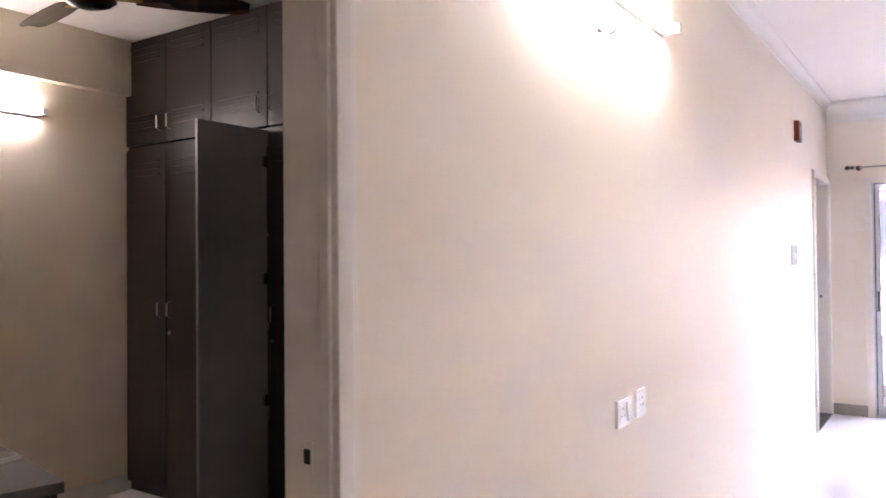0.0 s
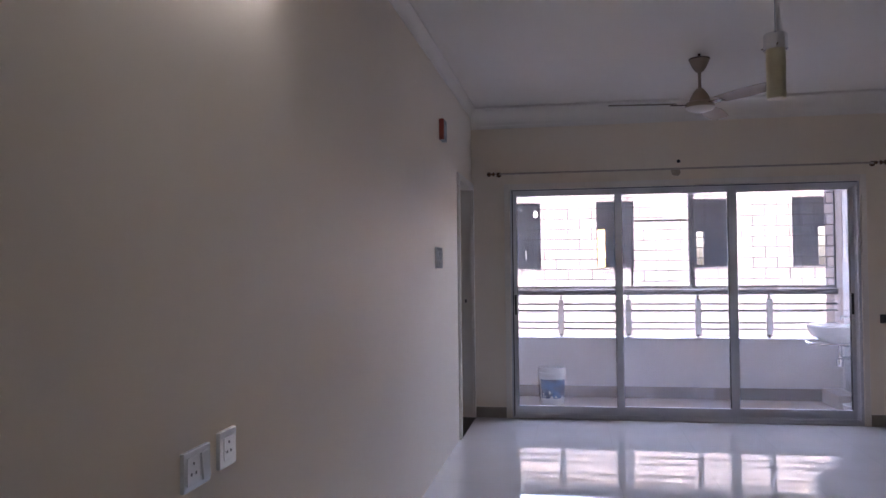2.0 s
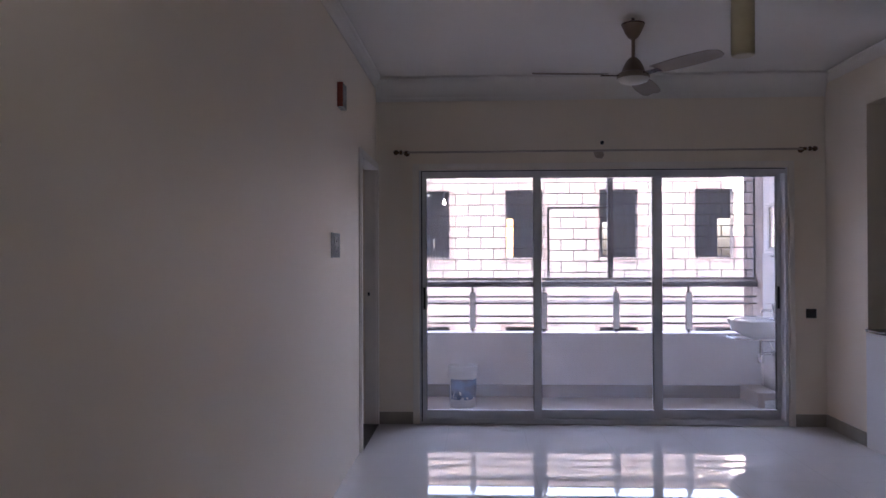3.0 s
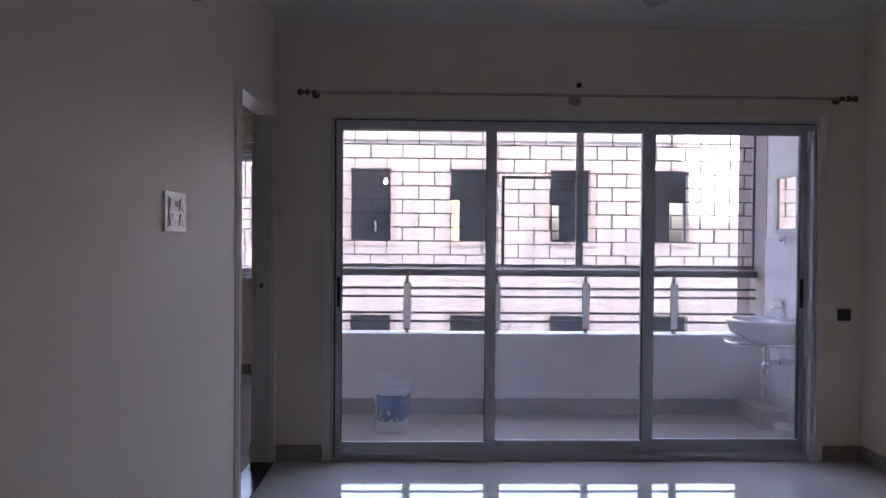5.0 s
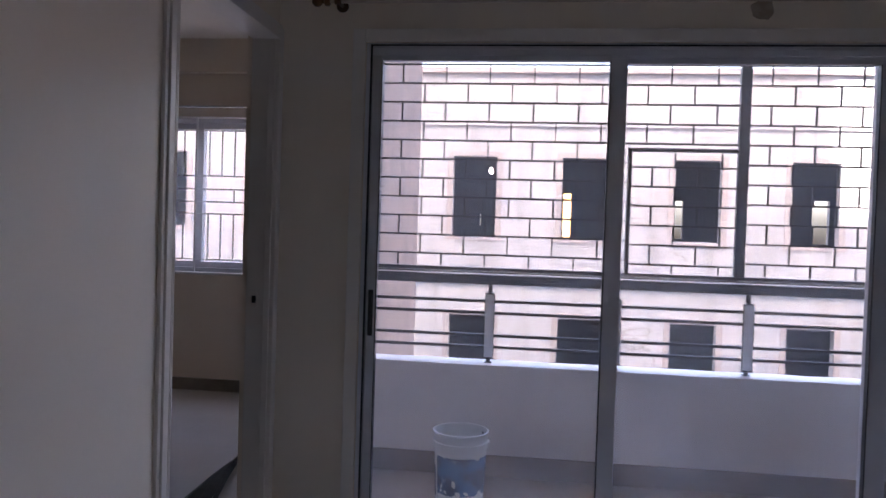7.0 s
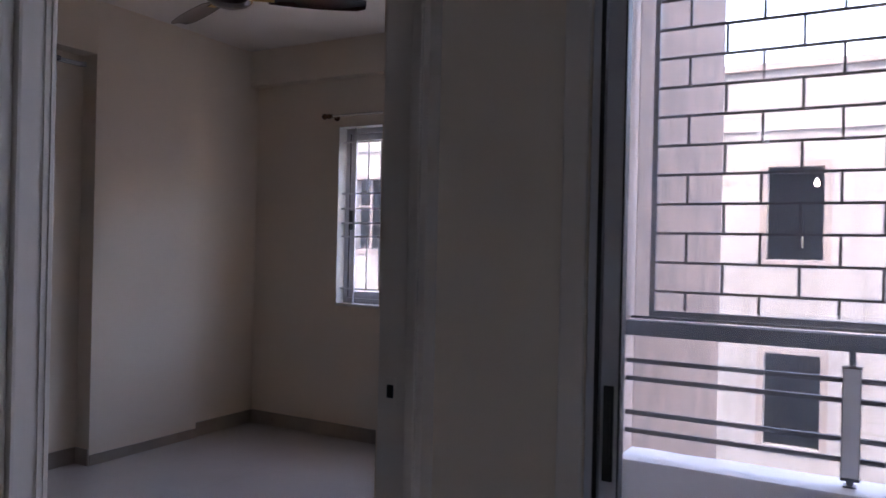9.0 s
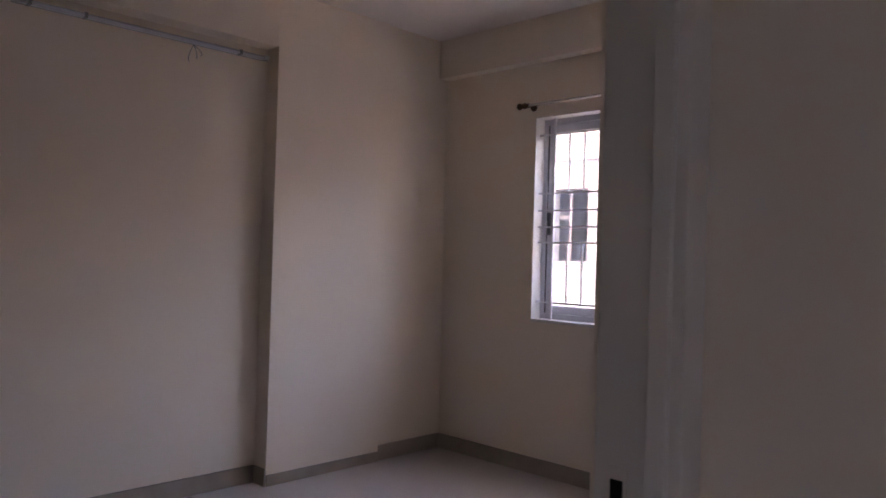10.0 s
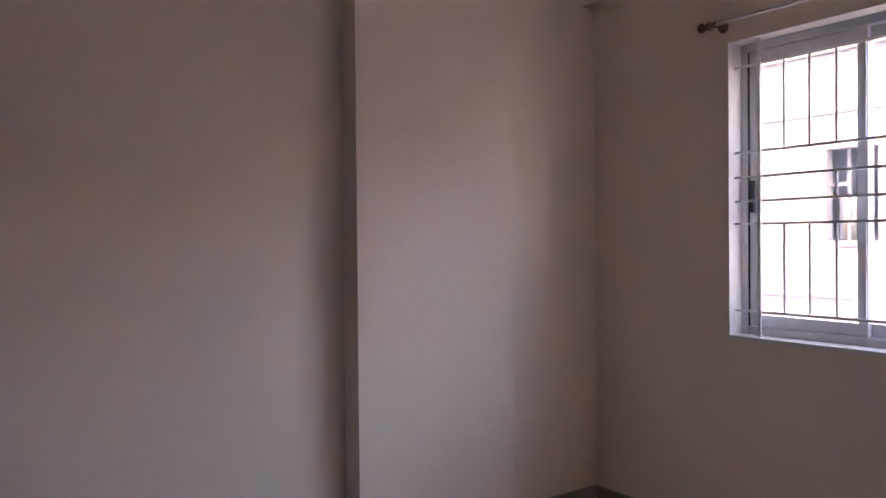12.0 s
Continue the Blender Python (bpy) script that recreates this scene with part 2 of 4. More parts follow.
def cracked(m, dark, scale, width):
    """Adds hairline settlement cracks that wander mostly sideways."""
    nt = m.node_tree
    bs = nt.nodes["Principled BSDF"]
    old = bs.inputs["Base Color"].links[0].from_socket
    tc, mp, no, sub, ab, rp, patch, pr, mul, mx = (nt.nodes.new(k) for k in (
        "ShaderNodeTexCoord", "ShaderNodeMapping", "ShaderNodeTexNoise", "ShaderNodeMath", "ShaderNodeMath", "ShaderNodeMapRange",
        "ShaderNodeTexNoise", "ShaderNodeMapRange", "ShaderNodeMath", "ShaderNodeMix"))
    mp.inputs["Scale"].default_value = (0.5, 1.0, 1.6)
    no.inputs["Scale"].default_value, no.inputs["Detail"].default_value = scale, 7.0
    sub.operation, sub.inputs[1].default_value = "SUBTRACT", 0.5
    ab.operation = "ABSOLUTE"
    rp.inputs["From Max"].default_value, rp.inputs["To Min"].default_value, rp.inputs["To Max"].default_value = width, 0.8, 0.0
    patch.inputs["Scale"].default_value = 0.35
    pr.inputs["From Min"].default_value, pr.inputs["From Max"].default_value = 0.48, 0.56
    mul.operation = "MULTIPLY"
    mx.data_type = "RGBA"
    mx.inputs[7].default_value = (*dark, 1)
    nt.links.new(tc.outputs["Object"], mp.inputs[0])
    nt.links.new(mp.outputs[0], no.inputs["Vector"])
    nt.links.new(no.outputs["Fac"], sub.inputs[0])
    nt.links.new(sub.outputs[0], ab.inputs[0])
    nt.links.new(ab.outputs[0], rp.inputs[0])
    nt.links.new(tc.outputs["Object"], patch.inputs["Vector"])
    nt.links.new(patch.outputs["Fac"], pr.inputs[0])
    nt.links.new(rp.outputs[0], mul.inputs[0])
    nt.links.new(pr.outputs[0], mul.inputs[1])
    nt.links.new(mul.outputs[0], mx.inputs[0])
    nt.links.new(old, mx.inputs[6])
    nt.links.new(mx.outputs[2], bs.inputs["Base Color"])


cracked(FACADE, (0.109, 0.092, 0.086), 0.55, 0.006)
FLOOR = floor_material("polished_vitrified_tile", (0.80, 0.76, 0.735), (0.73, 0.69, 0.66), 0.022)
BED_FLOOR = floor_material("warm_grey_vitrified_tile", (0.70, 0.64, 0.595), (0.63, 0.57, 0.525), 0.06)
GLASS = glass_material("dusty_glass", 0.085)
CLEAN_GLASS = glass_material("window_glass", 0.05)
LABEL = label_material()
LABEL_DARK = material("navy_label", (0.035, 0.05, 0.12), 0.45, dark=(0.015, 0.02, 0.06), scale=14)
MIRROR = mirror_material()


# ---- mesh helpers ----
def thing(name, at=(0, 0, 0), label="", category="", group="", kind="", turn=0.0):
    ob = new(name)
    ob.matrix_world = pose(*at, 0, 0, turn)
    return tagged(ob, label, category, group, kind)


def mesh_of(name, bm, mat, smooth=False):
    me = bpy.data.meshes.new(name)
    bmesh.ops.recalc_face_normals(bm, faces=bm.faces)
    bm.to_mesh(me)
    bm.free()
    for m in (mat if isinstance(mat, (list, tuple)) else [mat]):
        me.materials.append(m)
    if smooth:
        me.polygons.foreach_set("use_smooth", [True] * len(me.polygons))
        me.set_sharp_from_angle(angle=radians(35))
    return me


def part(name, bm, mat, parent, label="", smooth=False):
    """One mesh under a thing or a part, in the parent's own coordinates."""
    ob = new(name, mesh_of(name, bm, mat, smooth))
    ob.parent = parent
    if label:
        ob["label"] = label
    return ob


def solid(name, bm, mat, label="", category="", group="", kind="", smooth=False):
    return tagged(new(name, mesh_of(name, bm, mat, smooth)), label, category, group, kind)


def add_box(bm, lo, hi, bevel=0.0, m=None):
    lo, hi = Vector(lo), Vector(hi)
    made = bmesh.ops.create_cube(bm, size=1.0)["verts"]
    for v in made:
        v.co = Vector((lo[i] + (v.co[i] + 0.5) * (hi[i] - lo[i]) for i in range(3)))
    if bevel:
        edges = list({e for v in made for e in v.link_edges})
        made = list({v for f in bmesh.ops.bevel(bm, geom=edges, offset=bevel, segments=2, affect="EDGES", profile=0.7)["faces"] for v in f.verts} | {v for v in made if v.is_valid})
    if m is not None:
        bmesh.ops.transform(bm, matrix=m, verts=made)
    return bm


def box(lo, hi, bevel=0.0, m=None):
    return add_box(bmesh.new(), lo, hi, bevel, m)


def add_lathe(bm, profile, seg=24, axis="z", at=(0, 0, 0), close=True):
    """Turned shape: profile of (radius, height) from bottom to top."""
    rings = []
    for r, h in profile:
        ring = []
        for k in range(seg):
            a = 2 * math.pi * k / seg
            p = (r * math.cos(a), r * math.sin(a), h)
            p = {"z": p, "x": (p[2], p[0], p[1]), "y": (p[0], p[2], p[1])}[axis]
            ring.append(bm.verts.new(Vector(p) + Vector(at)))
        rings.append(ring)
    for a, b in zip(rings, rings[1:]):
        for k in range(seg):
            bm.faces.new((a[k], a[(k + 1) % seg], b[(k + 1) % seg], b[k]))
    if close:
        for ring in (rings[0], rings[-1]):
            bm.faces.new(ring)
    return bm


def lathe(profile, seg=24, axis="z", at=(0, 0, 0), close=True):
    return add_lathe(bmesh.new(), profile, seg, axis, at, close)


def add_tube(bm, points, r, seg=8):
    """Round bar along a line of points."""
    pts = [Vector(p) for p in points]
    rings, side = [], None
    for i, p in enumerate(pts):
        d = (pts[min(i + 1, len(pts) - 1)] - pts[max(i - 1, 0)]).normalized()
        if side is None:
            side = d.orthogonal().normalized()
        side = (side - d * side.dot(d)).normalized()
        up = d.cross(side)
        rings.append([bm.verts.new(p + r * (math.cos(2 * math.pi * k / seg) * side + math.sin(2 * math.pi * k / seg) * up)) for k in range(seg)])
    for a, b in zip(rings, rings[1:]):
        for k in range(seg):
            bm.faces.new((a[k], a[(k + 1) % seg], b[(k + 1) % seg], b[k]))
    bm.faces.new(rings[0])
    bm.faces.new(rings[-1])
    return bm


def tube(points, r, seg=8):
    return add_tube(bmesh.new(), points, r, seg)


def wall_mesh(axis, c0, c1, u0, u1, z0, z1, holes=()):
    """Wall from c0 to c1 across, u0 to u1 along and z0 to z1 up, with openings (u0, u1, z0, z1) cut through it."""
    bm = bmesh.new()
    us = sorted({u0, u1, *[h[0] for h in holes], *[h[1] for h in holes]})
    zs = sorted({z0, z1, *[h[2] for h in holes], *[h[3] for h in holes]})
    us, zs = [u for u in us if u0 <= u <= u1], [z for z in zs if z0 <= z <= z1]
    full = {}
    for i in range(len(us) - 1):
        for j in range(len(zs) - 1):
            u, z = (us[i] + us[i + 1]) / 2, (zs[j] + zs[j + 1]) / 2
            full[i, j] = not any(h[0] < u < h[1] and h[2] < z < h[3] for h in holes)
    verts = {}

    def v(c, u, z):
        if (c, u, z) not in verts:
            verts[c, u, z] = bm.verts.new((c, u, z) if axis == "x" else (u, c, z))
        return verts[c, u, z]

    for (i, j), there in full.items():
        if not there:
            continue
        a, b, lo, hi = us[i], us[i + 1], zs[j], zs[j + 1]
        for c in (c0, c1):
            bm.faces.new((v(c, a, lo), v(c, b, lo), v(c, b, hi), v(c, a, hi)))
        if not full.get((i - 1, j)):
            bm.faces.new((v(c0, a, lo), v(c1, a, lo), v(c1, a, hi), v(c0, a, hi)))
        if not full.get((i + 1, j)):
            bm.faces.new((v(c0, b, lo), v(c1, b, lo), v(c1, b, hi), v(c0, b, hi)))
        if not full.get((i, j - 1)):
            bm.faces.new((v(c0, a, lo), v(c1, a, lo), v(c1, b, lo), v(c0, b, lo)))
        if not full.get((i, j + 1)):
            bm.faces.new((v(c0, a, hi), v(c1, a, hi), v(c1, b, hi), v(c0, b, hi)))
    return bm


def structure(name, bm, mat, label, category="wall", smooth=False):
    return solid(name, bm, mat, label, category, kind="structure", smooth=smooth)


# ---- plan, in metres ----
RIGHT, BACK, FRONT = 3.65, -3.6, 8.10      # living room: left wall at x = 0
BED_X, BED_Y, BED_NEAR = -3.32, 11.06, 7.10
ROOM_X, ROOM_FRONT = -3.41, 3.208
CEIL = 2.84
BAL_Z, BAL_Y = -0.04, 9.52

# ---- large structure ----
structure("floor", box((-3.7, BACK - 0.2, -0.15), (RIGHT + 0.1, 8.2355, 0)), FLOOR, "pale polished vitrified tile floor, glossy and clean", "floor")
structure("floor_bedroom", box((-3.7, 8.236, -0.15), (-0.03, BED_Y + 0.1, 0)), BED_FLOOR, "warm grey polished tile floor of the bedroom", "floor")
structure("floor_kitchen", box((RIGHT + 0.1, 4.5, -0.15), (6.2, 8.4, -0.002)), FLOOR, "pale tile floor of the dark kitchen", "floor")
structure("wall_left", wall_mesh("x", -0.13, 0.0, BACK, 8.25, 0, 2.9, [(0.555, 1.445, 0, 2.15), (7.181, 8.10, 0, 2.15)]), CREAM,
          "long cream painted wall with two bedroom doorways")
structure("wall_front", wall_mesh("y", FRONT, 8.25, 0.0, RIGHT, 0, 2.9, [(0.352, 3.353, 0, 2.1)]), CREAM, "cream wall round the balcony sliding door")
structure("wall_right", wall_mesh("x", RIGHT, 3.87, 4.5, 8.25, 0, 2.9, [(5.6, 7.45, 0.83, 2.475)]), CREAM, "cream wall with an open kitchen hatch")
structure("wall_back", wall_mesh("y", BACK - 0.15, BACK, -0.13, 6.3, 0, 2.9), CREAM, "plain cream wall behind the hall")
structure("wall_hall_right", wall_mesh("x", 6.15, 6.3, BACK, 4.5, 0, 2.9), CREAM, "plain cream wall of the wide hall")
structure("floor_hall", box((RIGHT + 0.1, BACK - 0.2, -0.15), (6.3, 4.4995, -0.0005)), FLOOR, "pale polished tile floor of the hall", "floor")
structure("ceiling_hall", box((3.87, BACK - 0.15, CEIL), (6.3, 4.5, 3.0)), CEILING, "white painted hall ceiling", "ceiling")
structure("wall_bedroom_east", wall_mesh("x", -0.13, 0.0, 8.25, 11.27, -9, 2.9), CREAM, "cream wall between bedroom and balcony")
structure("wall_bedroom_window", wall_mesh("y", BED_Y, 11.27, -3.6, -0.13, 0, 2.9, [(-2.525, -0.72, 0.967, 2.24)]), CREAM, "cream bedroom wall with a barred window")
structure("wall_bedroom_west", wall_mesh("x", -3.6, -3.43, 6.95, BED_Y, 0, 2.9), CREAM, "cream bedroom wall set back as a shallow recess")
structure("wall_bedroom_near", wall_mesh("y", 6.95, BED_NEAR, -3.43, -0.13, 0, 2.9), CREAM, "plain cream bedroom wall beside the door")
structure("pillar_bedroom", box((-3.43, 9.65, 0), (-3.302, 10.49, 2.9), 0.004), CREAM, "cream painted pillar beside the wall recess", "pillar")
structure("wall_bedroom_corner", box((-3.43, 10.49, 0), (BED_X, BED_Y, 2.9)), CREAM, "cream wall strip in the bedroom corner")
structure("beam_recess", box((-3.43, BED_NEAR, 2.52), (-3.302, 9.65, 2.9), 0.003), CREAM, "cream beam over the shallow wall recess", "beam")
structure("beam_bedroom_window", box((BED_X, BED_Y - 0.085, 2.585), (-0.13, BED_Y, 2.9), 0.004), CREAM, "cream painted beam above the bedroom window", "beam")
structure("wall_room_west", wall_mesh("x", -3.55, ROOM_X, -1.35, 3.95, 0, 2.9), CREAM, "grey-cream wall lit by a tube light")
structure("wall_room_near", wall_mesh("y", -1.35, -1.2, ROOM_X, -0.13, 0, 2.9), CREAM, "plain cream wall of the first bedroom")
structure("wall_room_far", wall_mesh("y", 3.8, 3.95, ROOM_X, -0.13, 0, 2.9), CREAM, "plain wall behind the wardrobe")
structure("beam_room", box((ROOM_X, -1.2, 2.50), (ROOM_X + 0.06, ROOM_FRONT - 0.002, 2.9), 0.004), CREAM, "cream painted beam under the ceiling", "beam")
structure("ceiling", box((-0.065, BACK - 0.15, CEIL), (3.87, 8.2, 3.0)), CEILING, "white painted living room ceiling", "ceiling")
structure("ceiling_bedroom", box((-3.6, 6.95, CEIL + 0.01), (-0.065, 11.27, 3.0)), CEILING, "white painted bedroom ceiling", "ceiling")
structure("ceiling_room", box((-3.55, -1.35, CEIL + 0.01), (-0.065, 3.95, 3.0)), CEILING, "white painted ceiling of the first bedroom", "ceiling")
structure("ceiling_balcony", box((-0.065, 8.2, 2.76), (3.87, 9.75, 3.0)), WHITE_PLASTER, "white balcony soffit", "ceiling")
structure("kitchen_walls", wall_mesh("x", 6.0, 6.15, 4.65, 8.4, -0.1, 2.9), CREAM, "plain wall of the unlit kitchen")
structure("kitchen_wall_far", wall_mesh("y", 8.25, 8.4, 3.87, 6.0, -0.1, 2.9), CREAM, "plain wall of the unlit kitchen")
structure("kitchen_wall_near", wall_mesh("y", 4.5, 4.65, 3.87, 6.3, -0.1, 2.9), CREAM, "plain wall of the unlit kitchen")
structure("ceiling_kitchen", box((3.87, 4.5, 2.86), (6.15, 8.4, 3.0)), CEILING, "kitchen ceiling", "ceiling")


def cornice(name, wall, into, y0, y1, profile, mat, label):
    """Moulding along a side wall: profile of (distance from the wall, height); into is +1 or -1 along x."""
    bm = bmesh.new()
    a, b = ([bm.verts.new((wall + into * d, y, z)) for d, z in profile] for y in (y0, y1))
    bm.faces.new(a), bm.faces.new(b)
    for k in range(len(profile)):
        bm.faces.new((a[k], a[(k + 1) % len(profile)], b[(k + 1) % len(profile)], b[k]))
    return structure(name, bm, mat, label, "trim")


CORNICE = [(-0.002, 2.768), (0.006, 2.768), (0.008, 2.776), (0.011, 2.788), (0.018, 2.802), (0.029, 2.815), (0.042, 2.824), (0.056, 2.829), (0.062, 2.833), (0.063, CEIL + 0.004), (-0.002, CEIL + 0.004)]
cornice("trim_cornice_left", 0.0, 1, BACK, FRONT - 0.001, CORNICE, CEILING, "white stepped plaster cornice under the ceiling")
cornice("trim_cornice_right", RIGHT, -1, 4.501, FRONT - 0.001, CORNICE, CEILING, "white stepped plaster cornice under the ceiling")


def coved_band(x0, x1, y, z0, z1, reach):
    """Deep plaster cove along the front wall: a lip, a hollow curve and a flat top edge."""
    bm = bmesh.new()
    pts = [(0.0, z0), (0.014, z0), (0.016, z0 + 0.022)]
    pts += [(0.02 + (reach - 0.03) * (1 - math.cos(a)), z0 + 0.03 + (z1 - z0 - 0.055) * math.sin(a)) for a in [math.pi / 2 * k / 8 for k in range(9)]]
    pts += [(reach, z1 - 0.018), (reach, z1), (0.0, z1)]
    a, b = ([bm.verts.new((x, y - d, z)) for d, z in pts] for x in (x0, x1))
    bm.faces.new(a), bm.faces.new(b)
    for k in range(len(pts)):
        bm.faces.new((a[k], a[(k + 1) % len(pts)], b[(k + 1) % len(pts)], b[k]))
    return bm


structure("trim_cove", coved_band(0.001, RIGHT - 0.001, FRONT - 0.0005, 2.668, CEIL + 0.003, 0.16), CEILING, "white coved plaster band over the sliding door", "trim")


def skirting(name, lo, hi, mat=SKIRTING, label="brown-grey tile skirting along the wall foot"):
    structure(name, box(lo, hi, 0.003), mat, label, "baseboard")


skirting("baseboard_front_a", (0.022, FRONT - 0.012, 0), (0.302, FRONT, 0.10))
skirting("baseboard_front_b", (3.40, FRONT - 0.012, 0), (RIGHT, FRONT, 0.10))
skirting("baseboard_right", (RIGHT - 0.012, 7.47, 0), (RIGHT, FRONT - 0.013, 0.10))
skirting("baseboard_bedroom_window", (BED_X, BED_Y - 0.012, 0), (-0.13, BED_Y, 0.10))
skirting("baseboard_bedroom_corner", (BED_X, 10.49, 0), (BED_X + 0.012, BED_Y - 0.013, 0.10))
skirting("baseboard_pillar", (-3.302, 9.65, 0), (-3.294, 10.489, 0.065))
skirting("baseboard_recess", (-3.43, BED_NEAR, 0), (-3.418, 9.649, 0.10))
skirting("baseboard_pillar_side", (-3.417, 9.638, 0), (-3.302, 9.65, 0.10))
skirting("baseboard_bedroom_east", (-0.142, 8.12, 0), (-0.13, BED_Y - 0.013, 0.10))
skirting("baseboard_room", (ROOM_X, -1.2, 0), (ROOM_X + 0.012, ROOM_FRONT - 0.003, 0.10), TRIM_PAINT, "pale skirting along the wall foot")


# ---- doorways ----
def door_frame(name, y0, y1, far_gap, rear, label):
    """Painted door frame lining an opening in the left wall, clear from y0 to y1."""
    top = thing(name, (0, 0, 0), label, "door frame", kind="structure")
    for who, lo, hi in (("jamb", (rear, y0 - 0.045, 0), (0.02, y0, 2.10)), ("jamb", (rear, y1, 0), (0.02, y1 + far_gap, 2.10)),
                        ("head", (rear, y0 - 0.045, 2.10), (0.02, y1 + far_gap, 2.148))):
        part(who, box(lo, hi, 0.004), FRAME_PAINT, top)
    part("stop", box((rear + 0.01, y0 + 0.0005, 0), (-0.02, y0 + 0.012, 2.088), 0.003), FRAME_PAINT, top)
    part("stop", box((-0.02, y1 - 0.010, 0), (0.005, y1 - 0.0005, 2.088), 0.003), FRAME_PAINT, top)
    part("moulding", box((0.0, y0 - 0.062, 0), (0.013, y0 - 0.0455, 2.163), 0.004), FRAME_PAINT, top)
    part("moulding", box((0.0, y0 - 0.045, 2.1485), (0.013, y1 + far_gap - 0.002, 2.163), 0.004), FRAME_PAINT, top)
    for k in range(2):
        part("bead", box((0.0202, y0 - 0.016 + 0.008 * k, 0), (0.0222, y0 - 0.011 + 0.008 * k, 2.10), 0.0008), FRAME_PAINT, top)
    plate = part("strike_plate", box((-0.072, y1 - 0.0025, 1.045), (-0.046, y1 - 0.0003, 1.105), 0.0008), FRAME_PAINT, top, "steel strike plate")
    part("latch_hole", box((-0.067, y1 - 0.004, 1.062), (-0.051, y1 - 0.0027, 1.090)), BLACK_PLASTIC, plate)
    return top


first_frame = door_frame("door_1", 0.60, 1.40, 0.045, -0.122, "cream gloss painted door frame of the first bedroom")
part("moulding", box((0.0, 1.4455, 0), (0.013, 1.462, 2.163), 0.004), FRAME_PAINT, first_frame)
door_frame("door_2", 7.226, 8.05, 0.049, -0.093, "cream gloss painted door frame beside the balcony door")
structure("threshold", box((-0.125, 7.227, 0.0), (0.02, 8.049, 0.008), 0.002), GRANITE, "black granite threshold strip in the doorway", "threshold")

leaf = thing("bedroom_door", (-0.125, 7.272, 0.012), "dark brown laminate bedroom door standing wide open", "door", turn=180 + 3)
part("leaf", box((0, -0.017, 0), (0.79, 0.017, 2.07), 0.003), LAMINATE, leaf)
for z in (0.2, 1.05, 1.85):
    part("hinge", lathe([(0.007, z - 0.045), (0.007, z + 0.045)], 10, at=(-0.004, 0.017, 0)), CHROME, leaf)
handle = part("handle_plate", box((0.715, -0.021, 0.95), (0.75, -0.0172, 1.15), 0.002), CHROME, leaf, "steel handle plate")
part("lever", tube([(0.732, -0.021, 1.08), (0.732, -0.06, 1.08), (0.64, -0.062, 1.08)], 0.008, 10), CHROME, handle)

# ---- balcony sliding door ----
structure("trim_sliding_door", (lambda bm: [add_box(bm, (0.302, FRONT - 0.012, 0), (0.352, FRONT, 2.15), 0.004), add_box(bm, (3.353, FRONT - 0.012, 0), (3.40, FRONT, 2.15), 0.004),
                                            add_box(bm, (0.3525, FRONT - 0.012, 2.10), (3.3525, FRONT, 2.15), 0.004)][0])(bmesh.new()),
          FRAME_PAINT, "cream painted band round the sliding door", "trim")


def sash(parent, x0, x1, y, left, right, z0=0.045, z1=2.075):
    """One sliding sash: stiles, rails and a pane. left and right are the widths of its stiles."""
    s = part("sash", box((x0, y - 0.014, z0), (x0 + left, y + 0.014, z1), 0.003), ALUMINIUM, parent)
    part("stile", box((x1 - right, y - 0.014, z0), (x1, y + 0.014, z1), 0.003), ALUMINIUM, s)
    part("rail", box((x0 + left, y - 0.013, z0), (x1 - right, y + 0.013, z0 + 0.068), 0.003), ALUMINIUM, s)
    part("rail", box((x0 + left, y - 0.013, z1 - 0.042), (x1 - right, y + 0.013, z1), 0.003), ALUMINIUM, s)
    for lo, hi in (((x0 + left, y - 0.0145, z0 + 0.068), (x0 + left + 0.004, y + 0.0145, z1 - 0.042)), ((x1 - right - 0.004, y - 0.0145, z0 + 0.068), (x1 - right, y + 0.0145, z1 - 0.042))):
        part("gasket", box(lo, hi), RUBBER, s)
    pane = part("pane", box((x0 + left - 0.005, y - 0.0025, z0 + 0.06), (x1 - right + 0.005, y + 0.0025, z1 - 0.035)), GLASS, s, "clear glass pane with dust and wipe marks")
    pane.visible_shadow = False
    return s


slider = thing("door_3", (0, 0, 0), "grey aluminium three-panel sliding glass door to the balcony", "sliding door", kind="structure")
part("frame_side", box((0.354, 8.105, 0), (0.376, 8.235, 2.098), 0.002), ALUMINIUM, slider)
part("frame_side", box((3.329, 8.105, 0), (3.351, 8.235, 2.098), 0.002), ALUMINIUM, slider)
part("frame_head", box((0.3765, 8.105, 2.076), (3.3285, 8.235, 2.098), 0.002), ALUMINIUM, slider)
part("frame_sill", box((0.3765, 8.105, 0.002), (3.3285, 8.235, 0.018), 0.002), ALUMINIUM, slider)
for y in (8.112, 8.150, 8.190, 8.230):
    part("track", box((0.3765, y - 0.003, 0.018), (3.3285, y + 0.003, 0.042)), ALUMINIUM, slider)
    part("track", box((0.3765, y - 0.003, 2.052), (3.3285, y + 0.003, 2.076)), ALUMINIUM, slider)
for x, mat in ((0.3785, RUBBER), (3.3265, ALUMINIUM)):
    for y in (8.150, 8.190):
        part("side_track", box((x - 0.002, y - 0.003, 0.042), (x + 0.002, y + 0.003, 2.052)), mat, slider)
for lo, hi in (((0.371, 8.1015, 0.02), (0.3795, 8.1048, 2.0855)), ((0.371, 8.1015, 2.086), (3.334, 8.1048, 2.0915))):
    part("brush_strip", box(lo, hi), RUBBER, slider, "black brush strip")
s1 = sash(slider, 0.380, 1.362, 8.131, 0.034, 0.062)
